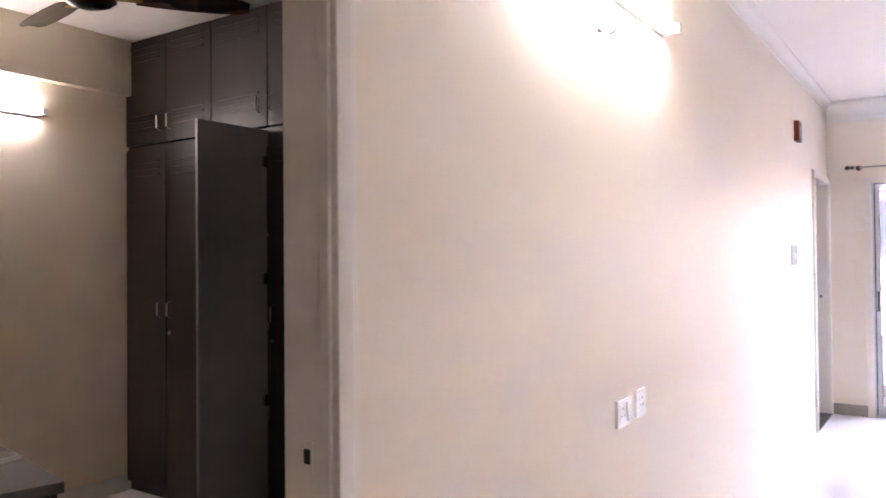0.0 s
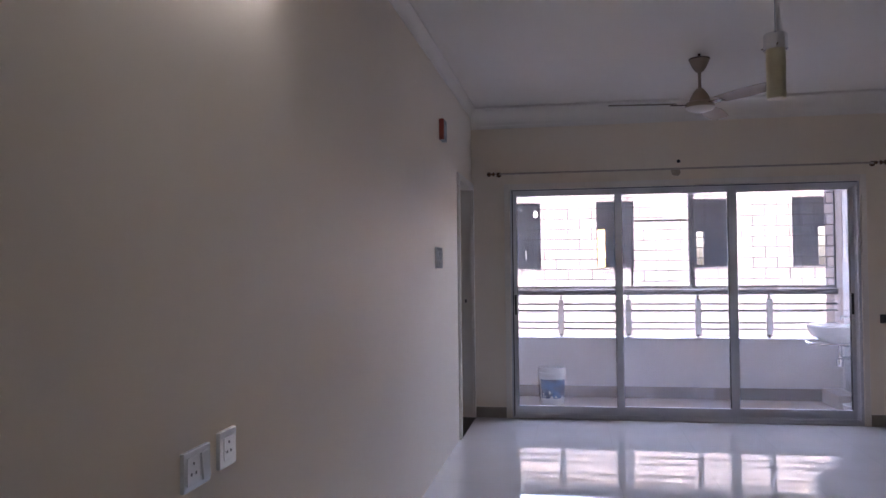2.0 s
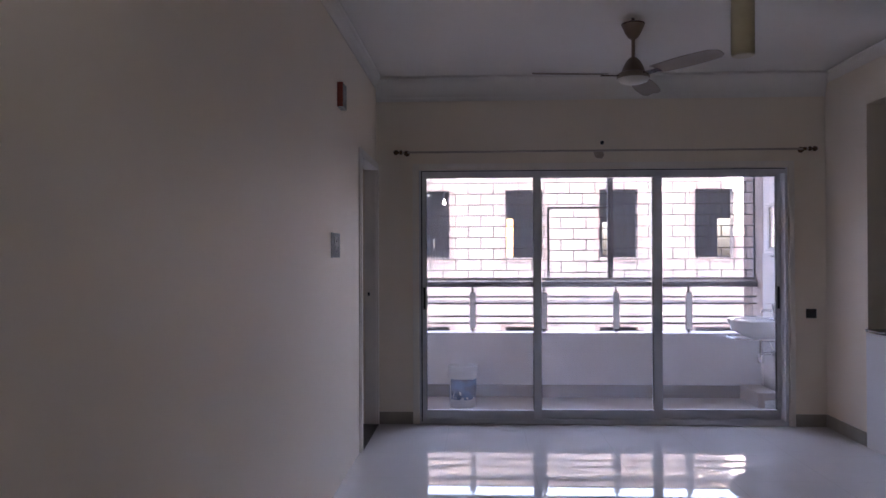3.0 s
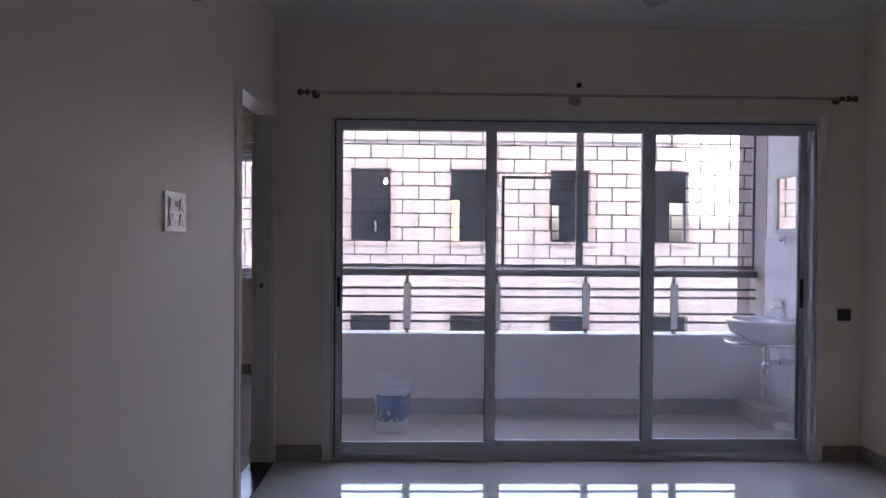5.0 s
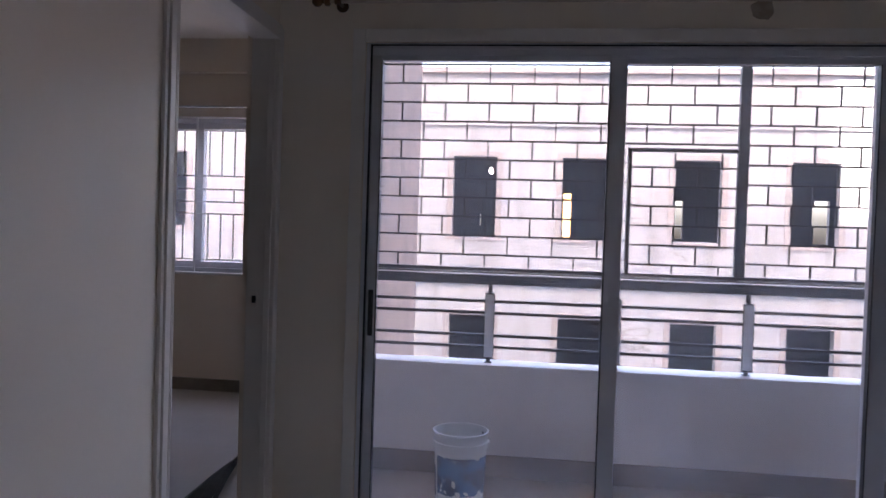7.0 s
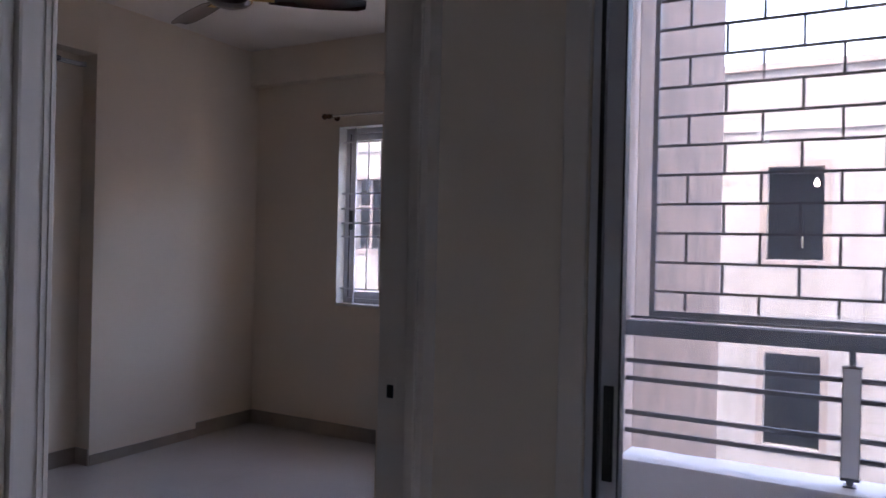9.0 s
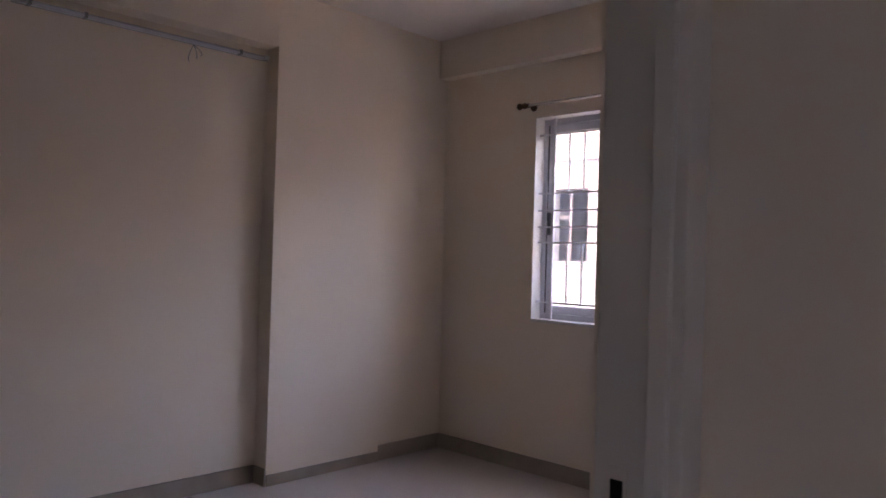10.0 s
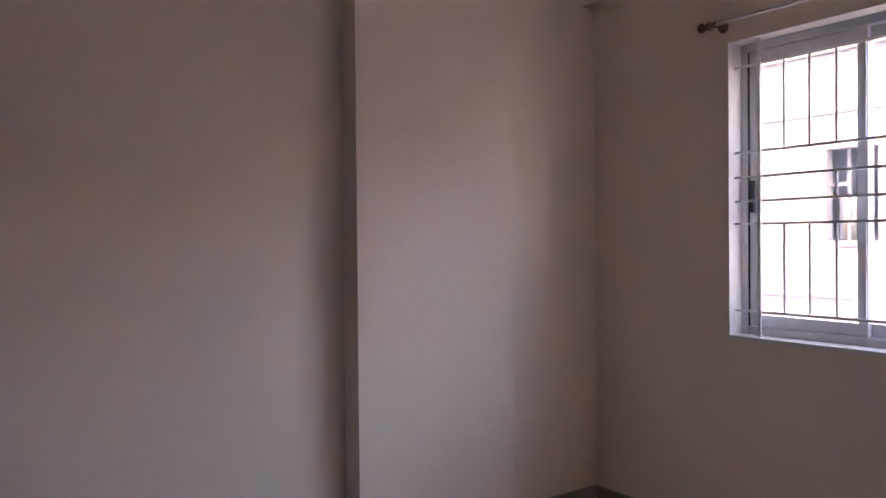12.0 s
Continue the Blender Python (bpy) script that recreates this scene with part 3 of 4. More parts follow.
s2 = sash(slider, 1.300, 2.357, 8.170, 0.062, 0.072)
s3 = sash(slider, 2.285, 3.326, 8.210, 0.070, 0.032)
for s, x in ((s1, 0.387), (s3, 3.298)):
    y = 8.131 if s is s1 else 8.21
    h = part("pull", box((x, y - 0.020, 0.945), (x + 0.020, y - 0.0145, 1.128), 0.002), BLACK_PLASTIC, s, "black plastic pull handle")
    part("grip", box((x + 0.005, y - 0.024, 0.975), (x + 0.015, y - 0.0205, 1.098), 0.001), BLACK_PLASTIC, h)

# ---- balcony ----
structure("floor_balcony", box((-0.02, 8.25, BAL_Z - 0.16), (3.87, 9.72, BAL_Z)), BALCONY_TILE, "matt beige-brown balcony floor, dusty", "floor")
structure("door_sill_balcony", box((0.0, 8.236, BAL_Z - 0.02), (3.65, 8.262, 0.002), 0.003), BALCONY_TILE, "beige tiled door step to the balcony", "sill")
parapet_bm = box((0.012, BAL_Y, -9), (3.65, 9.70, 0.588))
structure("parapet", parapet_bm, WHITE_PLASTER, "white painted balcony parapet wall", "parapet")
coping = bmesh.new()
add_box(coping, (0.012, BAL_Y - 0.012, 0.588), (3.65, 9.712, 0.606), 0.006)
bmesh.ops.subdivide_edges(coping, edges=[e for e in coping.edges if e.calc_length() > 2], cuts=60)
for v in coping.verts:
    v.co.z += 0.004 * noise.noise(v.co * 7)
    v.co.y += 0.004 * noise.noise(v.co * 5 + Vector((3, 1, 0)))
structure("coping", coping, WHITE_PLASTER, "white rough-edged coping on the parapet", "coping")
structure("baseboard_parapet", box((0.012, BAL_Y - 0.011, BAL_Z), (3.649, BAL_Y, 0.085), 0.003), BALCONY_SKIRTING, "beige-brown tile skirting on the balcony", "baseboard")
structure("baseboard_balcony_left", box((0.012, 8.27, BAL_Z), (0.023, BAL_Y - 0.012, 0.085), 0.003), BALCONY_SKIRTING, "beige-brown tile skirting on the balcony", "baseboard")
structure("plaster_balcony_left", box((0.0, 8.25, BAL_Z - 0.01), (0.012, 9.71, 2.76)), BARE_PLASTER, "bare pinkish plaster balcony side wall")
structure("wall_balcony_right", wall_mesh("x", RIGHT, 3.87, 8.25, 9.72, -9, 2.9), WHITE_PLASTER, "white painted balcony side wall above a tiled dado")
structure("pier_balcony_right", box((RIGHT - 0.006, 9.72, -9), (3.9, 9.97, 6.5)), STONE, "brown textured stone pier outside the balcony", "pier")
structure("pier_balcony_left", box((0.0, 9.71, -9), (0.014, 11.68, 6.5)), STONE, "brown textured stone cladding outside the balcony", "pier")
structure("plaster_strip", box((RIGHT - 0.004, 9.436, 0.607), (RIGHT, 9.718, 2.759)), BARE_PLASTER, "bare pinkish plaster strip at the balcony edge")
structure("wall_above", box((-3.6, 8.0, 3.0), (3.87, 9.249, 6.5)), WHITE_PLASTER, "upper storey wall over the balcony")
# unseen tall front of the home, added to shade the facing building, all but the gap between two roof blocks
shade_front = bmesh.new()
for lo, hi in (((-32, 9.25, 3.0), (42, 9.5, 19.7)), ((-32, 9.25, -9), (-3.75, 9.5, 3.0)), ((6.2, 9.25, -9), (42, 9.5, 3.0)),
               # gap between these blocks shapes the sun patch on the facing wall
               ((-32, 9.25, 19.7), (8.5, 9.5, 24.5)), ((10.5, 9.25, 19.7), (42, 9.5, 24.5))):
    add_box(shade_front, lo, hi)
structure("wall_shade_front", shade_front, WHITE_PLASTER, "unseen white upper storeys and roof blocks, added to shade the facing building")
structure("ledge_balcony", box((3.44, 9.02, BAL_Z), (RIGHT - 0.0125, BAL_Y - 0.012, 0.10), 0.006), BALCONY_TILE, "beige-brown tiled ledge in the balcony corner", "ledge")

rail = thing("balcony_railing", (0, 9.605, 0), "dark grey painted steel railing on the parapet", "railing")
part("handrail", box((0.014, -0.03, 1.066), (3.642, 0.03, 1.122), 0.003), IRON, rail)
part("underbar", box((0.014, 0.045, 1.126), (3.642, 0.062, 1.136), 0.001), IRON, rail)
for z in (0.966, 0.897, 0.765, 0.696):
    part("bar", box((0.014, -0.006, z - 0.009), (3.642, 0.006, z + 0.009), 0.002), IRON, rail)
for x in (0.785, 1.512, 2.24, 2.965):
    post = part("post", box((x - 0.011, -0.010, 0.606), (x + 0.011, 0.012, 1.066), 0.002), IRON, rail)
    pl = part("plate", box((x - 0.0265, -0.024, 0.640), (x + 0.0265, -0.0145, 1.008), 0.002), WHITE_STEEL, post, "white enamelled plate in a dark edge")
    part("edge", box((x - 0.030, -0.026, 0.630), (x - 0.0267, -0.010, 1.016)), IRON, post)
    part("edge", box((x + 0.0267, -0.026, 0.630), (x + 0.030, -0.010, 1.016)), IRON, post)
    part("edge", box((x - 0.030, -0.026, 1.0085), (x + 0.030, -0.010, 1.016)), IRON, post)
    part("edge", box((x - 0.030, -0.026, 0.630), (x + 0.030, -0.010, 0.6395)), IRON, post)
    part("foot", box((x - 0.02, -0.02, 0.604), (x + 0.02, 0.02, 0.612), 0.001), IRON, post)

# security grille in a running-bond pattern, with a hinged hatch
grille = thing("security_grille", (0, 9.66, 0), "dark steel security grille in a brick-bond pattern with a hinged hatch", "grille")
ROW, Z0 = 0.1125, 1.1225
GATE = (1.564, 2.163, 1.886)
part("frame_bar", box((0.10, -0.012, 1.138), (3.64, 0.012, 1.160), 0.002), IRON, grille)
part("frame_bar", box((0.085, -0.014, 1.128), (0.105, 0.014, 2.755), 0.002), IRON, grille)
part("frame_bar", box((3.632, -0.014, 1.128), (3.648, 0.014, 2.755), 0.002), IRON, grille)
part("upright", box((2.165, -0.02, 1.16), (2.222, 0.02, 2.755), 0.003), IRON, grille)
part("hatch_stile", box((GATE[0] - 0.012, -0.012, 1.16), (GATE[0] + 0.012, 0.012, GATE[2]), 0.002), IRON, grille)
part("hatch_rail", box((GATE[0] + 0.012, -0.012, GATE[2] - 0.022), (2.164, 0.012, GATE[2]), 0.002), IRON, grille)
part("latch", box((GATE[0] + 0.012, -0.020, 1.548), (GATE[0] + 0.05, -0.008, 1.560), 0.001), IRON, grille)
R = 0.0052
for k in range(1, 15):
    z = Z0 + ROW * k
    runs = [(0.105, 3.632)] if z > GATE[2] else [(0.105, GATE[0] - 0.012), (2.222, 3.632)]
    for a, b in runs:
        part("grille_rod", box((a, -R, z - R), (b, R, z + R)), IRON, grille)
for k in range(0, 15):
    z0, z1 = max(1.16, Z0 + ROW * k), min(2.755, Z0 + ROW * (k + 1))
    first, second = (0.351, 2.464) if k % 2 else (0.2185, 2.337)
    for x in [first + 0.2605 * n for n in range(8)] + [second + 0.2444 * n for n in range(6)]:
        if x > 3.62 or 2.15 < x < 2.23 or (GATE[0] - 0.02 < x < 2.23 and z0 < GATE[2] - 0.02):
            continue
        part("grille_stub", box((x - R, -R, z0 + R), (x + R, R, z1 - R)), IRON, grille)
for k in range(0, 7):
    z0, z1 = max(1.16, Z0 - 0.022 + ROW * k), min(GATE[2] - 0.022, Z0 - 0.022 + ROW * (k + 1))
    if 0 < k:
        part("grille_rod", box((GATE[0] + 0.012, -R, Z0 - 0.022 + ROW * k - R), (2.164, R, Z0 - 0.022 + ROW * k + R)), IRON, grille)
    for x in ((1.692, 1.95) if k % 2 else (1.82, 2.08)):
        part("grille_stub", box((x - R, -R, z0 + R), (x + R, R, z1 - R)), IRON, grille)

# tiled dado: glazed tiles on the balcony side wall
dado = structure("dado_balcony", box((RIGHT - 0.006, 8.262, BAL_Z), (RIGHT, 9.43, 1.402)), GROUT, "white glazed wall tiles up to chest height")
tile_me = mesh_of("tile", box((0, 0.0012, 0.0012), (0.006, 0.1935, 0.2988), 0.0012), WALL_TILE)
for i in range(6):
    for j in range(5):
        y, z = 8.264 + 0.1945 * i, 1.402 - 0.3 * (j + 1)
        if z < BAL_Z:
            continue
        t = new("tile", tile_me)
        t.parent, t.location = dado, (RIGHT - 0.0115, y, z)

# wash basin
def loft(bm, rings, cap_first=True, cap_last=True):
    made = [[bm.verts.new(p) for p in ring] for ring in rings]
    n = len(made[0])
    for a, b in zip(made, made[1:]):
        for k in range(n):
            bm.faces.new((a[k], a[(k + 1) % n], b[(k + 1) % n], b[k]))
    if cap_first:
        bm.faces.new(made[0])
    if cap_last:
        bm.faces.new(made[-1])
    return bm


def basin_ring(reach, half, z, back=0.0, n=28, square=0.75):
    """Rounded basin outline against a wall at x = 0, reaching out to -reach."""
    pts = []
    for k in range(n):
        a = 2 * math.pi * k / n
        c, s = math.cos(a), math.sin(a)
        px = math.copysign(abs(c) ** (square if c > 0 else 1.0), c)
        py = math.copysign(abs(s) ** 0.85, s)
        pts.append((-back - (reach - back) * 0.5 * (1 - px), half * py, z))
    return pts


basin = thing("wash_basin", (RIGHT - 0.0118, 8.945, 0.795), "white wall-hung ceramic wash basin with a chrome tap", "wash basin")
part("bowl", loft(bmesh.new(), [basin_ring(0.20, 0.10, -0.20), basin_ring(0.34, 0.17, -0.165), basin_ring(0.45, 0.225, -0.10), basin_ring(0.475, 0.252, -0.035), basin_ring(0.488, 0.262, -0.012),
                                basin_ring(0.484, 0.258, 0.0), basin_ring(0.465, 0.240, 0.004), basin_ring(0.435, 0.205, -0.004, 0.13), basin_ring(0.41, 0.185, -0.06, 0.15), basin_ring(0.36, 0.12, -0.105, 0.19)]),
     CERAMIC, basin, smooth=True)
tap = part("tap", lathe([(0.026, 0.003), (0.026, 0.010), (0.020, 0.016), (0.019, 0.115), (0.021, 0.125), (0.019, 0.135)], 18, at=(-0.075, 0, 0)), CHROME, basin, "chrome pillar tap", smooth=True)
part("spout", tube([(-0.075, 0, 0.07), (-0.13, 0, 0.085), (-0.175, 0, 0.078), (-0.19, 0, 0.055)], 0.012, 12), CHROME, tap, smooth=True)
part("lever", box((-0.15, -0.010, 0.136), (-0.06, 0.010, 0.146), 0.004), CHROME, tap)
part("trap", lathe([(0.030, -0.40), (0.034, -0.385), (0.034, -0.33), (0.018, -0.315), (0.018, -0.185)], 16, at=(-0.20, 0, 0)), CHROME, basin, "chrome bottle trap", smooth=True)
part("waste_pipe", tube([(-0.20, 0, -0.315), (-0.10, 0, -0.315), (0.0, 0, -0.315)], 0.016, 12), CHROME, basin, smooth=True)
part("collar", lathe([(0.028, -0.105), (0.028, -0.07)], 14, "x", (0, 0, -0.315)), CHROME, basin)
part("hose", tube([(-0.09, 0.03, -0.12), (-0.11, 0.03, -0.20), (-0.09, 0.02, -0.27), (-0.03, 0.02, -0.31), (0.0, 0.02, -0.31)], 0.007, 8), CHROME, basin, "braided supply hose", smooth=True)
part("towel_ring", tube([(-0.15 - 0.35 * math.sin(math.pi * k / 24) ** 0.7, -0.235 * math.cos(math.pi * k / 24), -0.165) for k in range(25)], 0.008, 10), CHROME, basin, "chrome towel ring under the basin", smooth=True)
for s in (-1, 1):
    part("bracket", box((-0.155, s * 0.235 - 0.012, -0.175), (0.0, s * 0.235 + 0.012, -0.155), 0.003), CHROME, basin)

# mirror over the basin, with a slightly arched top
def arched(half, z0, z1, rise, y0, y1, n=12):
    """Flat board in the y-z plane with an arched top, from x = y0 to y1."""
    bm = bmesh.new()
    outline = [(-half, z0), (half, z0)] + [(half - 2 * half * k / n, z1 + rise * math.sin(math.pi * k / n)) for k in range(n + 1)]
    a = [bm.verts.new((y0, u, z)) for u, z in outline]
    b = [bm.verts.new((y1, u, z)) for u, z in outline]
    bm.faces.new(a)
    bm.faces.new(b)
    for k in range(len(a)):
        bm.faces.new((a[k], a[(k + 1) % len(a)], b[(k + 1) % len(a)], b[k]))
    return bm


glass_case = thing("wall_mirror", (RIGHT, 9.02, 0), "small arched mirror in a white plastic frame", "mirror")
part("frame", arched(0.18, 1.42, 1.862, 0.022, -0.035, -0.001), SWITCH_WHITE, glass_case)
part("mirror_glass", arched(0.146, 1.462, 1.836, 0.004, -0.0372, -0.0353), MIRROR, glass_case)
for lo, hi in (((-0.05, -0.18, 1.445), (-0.0375, -0.147, 1.858)), ((-0.05, 0.147, 1.445), (-0.0375, 0.18, 1.858)), ((-0.05, -0.146, 1.838), (-0.0375, 0.146, 1.866))):
    part("rim", box(lo, hi, 0.006), SWITCH_WHITE, glass_case)
part("shelf", box((-0.075, -0.17, 1.42), (-0.0355, 0.17, 1.432), 0.004), SWITCH_WHITE, glass_case)
hook = thing("wall_hook", (RIGHT - 0.0118, 9.12, 1.33), "small white plastic wall hook on the tiles", "hook")
part("plate", box((-0.006, -0.025, 0), (0, 0.025, 0.085), 0.002), SWITCH_WHITE, hook)
part("peg", tube([(-0.006, 0, 0.05), (-0.03, 0, 0.035), (-0.034, 0, 0.055)], 0.006, 8), SWITCH_GREY, hook)
tub = thing("cleaning_tub", (3.46, 8.62, BAL_Z), "low white plastic tub standing on the balcony floor", "tub")
part("tub", lathe([(0.0, 0.0), (0.085, 0.0), (0.092, 0.01), (0.105, 0.12), (0.112, 0.125), (0.105, 0.13), (0.088, 0.015), (0.0, 0.012)], 24, close=False), BUCKET_PLASTIC, tub, smooth=True)
stick = thing("mop_stick", (3.50, 8.70, BAL_Z), "thin pale stick leaning on the balcony wall", "stick")
part("stick", tube([(0.0, 0.0, 0.006), (0.125, -0.05, 0.55)], 0.009, 8), BUCKET_PLASTIC, stick)

# paint bucket
bucket = thing("paint_bucket", (0.69, 9.035, BAL_Z), "used white plastic paint bucket with a worn blue label", "bucket")
part("shell", lathe([(0.0, 0.004), (0.122, 0.0), (0.126, 0.008), (0.139, 0.320), (0.146, 0.323), (0.147, 0.352), (0.142, 0.355), (0.142, 0.392), (0.149, 0.395), (0.149, 0.406), (0.139, 0.406), (0.134, 0.31), (0.118, 0.014), (0.0, 0.012)], 40, close=False),
     BUCKET_PLASTIC, bucket, smooth=True)
def torn_label(a0, a1, z0, z1, tear):
    """Strip of label round the bucket from angle a0 to a1, with torn edges and scraped-off holes."""
    bm = bmesh.new()
    n, rows = 72, 32
    grid = []
    for i in range(rows + 1):
        z = z0 + (z1 - z0) * i / rows
        r = 0.1272 + 0.013 * (z - 0.008) / 0.312
        grid.append([bm.verts.new((r * math.cos(a0 + (a1 - a0) * k / n), r * math.sin(a0 + (a1 - a0) * k / n), z)) for k in range(n + 1)])
    for i in range(rows):
        for k in range(n):
            c = grid[i][k].co
            edge = min(i, rows - 1 - i) / rows
            if noise.noise(Vector((c.x * 34, c.y * 34, c.z * 22))) > tear + edge * 1.1 - (0.25 if i < 4 else 0):
                continue
            bm.faces.new((grid[i][k], grid[i][k + 1], grid[i + 1][k + 1], grid[i + 1][k]))
    bmesh.ops.delete(bm, geom=[v for v in bm.verts if not v.link_faces], context="VERTS")
    return bm


part("label", torn_label(-2.55, 0.9, 0.085, 0.285, 0.30), LABEL, bucket, "scuffed blue label, torn at the edges", smooth=True)
part("label", torn_label(-3.4, -2.68, 0.06, 0.285, 0.02), LABEL_DARK, bucket, "navy strip of the label, mostly scraped off", smooth=True)
part("wire_handle", tube([(-0.15 * math.cos(math.pi * k / 16), 0.03 + 0.115 * math.sin(math.pi * k / 16), 0.335 - 0.13 * math.sin(math.pi * k / 16)) for k in range(17)], 0.003, 6), CHROME, bucket, "bent wire handle")
part("paint_stain", box((0.055, 0.119, 0.335), (0.085, 0.1225, 0.385), 0.001, Matrix.Rotation(-0.52, 4, "Z")), SWITCH_GREY, bucket, "dried grey paint stain inside the rim")
for sx in (-1, 1):
    part("ear", box((sx * 0.146 - 0.006, -0.016, 0.322), (sx * 0.146 + 0.006, 0.034, 0.352), 0.003), BUCKET_PLASTIC, bucket)

bucket.scale = (0.97, 0.97, 0.96)

# ---- the building across the yard ----
FY = 25.4
STEP = 2.91
END = 30.0
tops = [(1.29, 3.40), (-2.96, -0.86), (-7.2, -5.1)]
cols = [-1.22 - 2.905 * k for k in range(7, 0, -1)] + [-1.22 + STEP * k for k in range(10)]
holes = [(x, x + 1.16, z0, z1) for x in cols for z0, z1 in tops]
house = thing("facing_building", (0, 0, 0), "weathered pale plaster building with dark unglazed window openings", "building")
part("wall", wall_mesh("y", FY, FY + 0.25, -24, END, -9, 5.62, holes), FACADE, house)
back_holes = [(5.60, 5.86, 1.36, 2.62), (9.94, 10.48, 1.32, 2.74), (1.92, 2.19, 1.30, 2.78), (-12.6, -12.1, 1.3, 2.6), (-0.9, -0.84, 1.6, 2.0)]
# back wall and slabs carry the rooms' shade in their dark colour
part("back_wall", wall_mesh("y", 31.0, 31.2, -24, END, -9, 5.62, back_holes), INTERIOR_SHADE, house)
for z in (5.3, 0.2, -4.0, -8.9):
    part("slab", box((-23.9, FY + 0.26, z), (END - 0.2, 30.99, z + 0.2)), INTERIOR_SHADE, house)
for x in (-23.99, END - 0.2):
    part("end_wall", box((x, FY + 0.255, -8.99), (x + 0.19, 30.995, 5.6)), FACADE, house)
part("roof", box((-24, FY + 0.26, 5.51), (END, 31.0, 5.618)), FACADE_TRIM, house)
part("roof_band", box((-24.05, FY - 0.10, 5.62), (END + 0.05, FY + 0.4, 5.78), 0.02), FACADE_TRIM, house)
part("string_course", box((-24.02, FY - 0.05, 4.22), (END + 0.02, FY - 0.0005, 4.34), 0.015), FACADE, house)
part("string_course", box((-24.02, FY - 0.05, -0.03), (END + 0.02, FY - 0.0005, 0.07), 0.015), FACADE, house)
for x in cols:
    for z0, z1 in tops[:2]:
        w = part("window_surround", box((x - 0.16, FY - 0.025, z0 - 0.02), (x - 0.004, FY - 0.0006, z1 + 0.14), 0.006), FACADE_TRIM, house)
        part("surround_side", box((x + 1.164, FY - 0.025, z0 - 0.02), (x + 1.32, FY - 0.0006, z1 + 0.14), 0.006), FACADE_TRIM, w)
        part("lintel", box((x - 0.004, FY - 0.025, z1 + 0.004), (x + 1.164, FY - 0.0006, z1 + 0.14), 0.006), FACADE_TRIM, w)
        part("sill", box((x - 0.2, FY - 0.035, z0 - 0.13), (x + 1.36, FY - 0.001, z0 - 0.021), 0.008), FACADE_TRIM, w)
for x in cols[3:5]:
    post = part("window_post", box((x + 0.40, FY + 0.16, 1.292), (x + 0.47, FY + 0.22, 3.398)), FACADE_TRIM, house, "pale post of an unfinished window")
    part("transom", box((x + 0.002, FY + 0.165, 2.55), (x + 0.398, FY + 0.215, 2.63)), FACADE_TRIM, post)
lamp = thing("bulb", (-0.24, 25.95, 3.06), "small lit bulb hanging inside the facing building", "bulb")
part("glass", lathe([(0.0, -0.08), (0.04, -0.065), (0.06, -0.02), (0.055, 0.02), (0.025, 0.07), (0.03, 0.10)], 16), BULB_ON, lamp, smooth=True)
part("cable", tube([(0, 0, 0.10), (0, 0, 2.23)], 0.012, 6), BLACK_PLASTIC, lamp)
solid("ochre_house", box((0.5, 36, -9), (3.6, 36.4, 4.5)), OCHRE, "ochre painted house wall glimpsed far behind", "house")
structure("ground", box((-600, 11.4, -9.3), (600, 900, -9.0)), GROUND, "dusty open ground far below", "ground")

# ---- bedroom window ----
bw = thing("window_1", (0, 0, 0), "grey aluminium sliding bedroom window with a white steel grille", "window", kind="structure")
WX0, WX1, WZ0, WZ1, WY = -2.525, -0.72, 0.967, 2.24, 11.06
for lo, hi in (((WX0 + 0.001, WY + 0.085, WZ0 + 0.001), (WX0 + 0.035, WY + 0.175, WZ1 - 0.001)), ((WX1 - 0.035, WY + 0.085, WZ0 + 0.001), (WX1 - 0.001, WY + 0.175, WZ1 - 0.001)),
               ((WX0 + 0.0355, WY + 0.085, WZ1 - 0.04), (WX1 - 0.0355, WY + 0.175, WZ1 - 0.001)), ((WX0 + 0.0355, WY + 0.085, WZ0 + 0.001), (WX1 - 0.0355, WY + 0.175, WZ0 + 0.036))):
    part("frame", box(lo, hi, 0.003), ALUMINIUM, bw)


def window_sash(x0, x1, y, st):
    z0, z1 = WZ0 + 0.037, WZ1 - 0.041
    s = part("sash", box((x0, y - 0.012, z0), (x0 + st, y + 0.012, z1), 0.002), ALUMINIUM, bw)
    part("stile", box((x1 - st, y - 0.012, z0), (x1, y + 0.012, z1), 0.002), ALUMINIUM, s)
    part("rail", box((x0 + st, y - 0.011, z0), (x1 - st, y + 0.011, z0 + 0.05), 0.002), ALUMINIUM, s)
    part("rail", box((x0 + st, y - 0.011, z1 - 0.05), (x1 - st, y + 0.011, z1), 0.002), ALUMINIUM, s)
    pane = part("pane", box((x0 + st - 0.004, y - 0.002, z0 + 0.045), (x1 - st + 0.004, y + 0.002, z1 - 0.045)), CLEAN_GLASS, s)
    pane.visible_shadow = False
    return s


ws = window_sash(-2.486, -1.983, WY + 0.108, 0.040)
window_sash(-2.02, -1.71, WY + 0.134, 0.036)
window_sash(-1.772, -1.20, WY + 0.108, 0.056)
window_sash(-1.25, -0.757, WY + 0.134, 0.048)
for x in (WX0 + 0.0355, WX1 - 0.0385):
    part("gap_strip", box((x, WY + 0.09, WZ0 + 0.037), (x + 0.0015, WY + 0.12, WZ1 - 0.041)), RUBBER, bw, "black gap beside the sash")
part("latch", box((-2.478, WY + 0.083, 1.50), (-2.458, WY + 0.0955, 1.64), 0.003), BLACK_PLASTIC, ws)
for lo, hi in (((WX0, WY - 0.006, WZ0 - 0.018), (WX1, WY + 0.084, WZ0 + 0.001)),):
    part("sill", box(lo, hi, 0.003), TRIM_PAINT, bw)
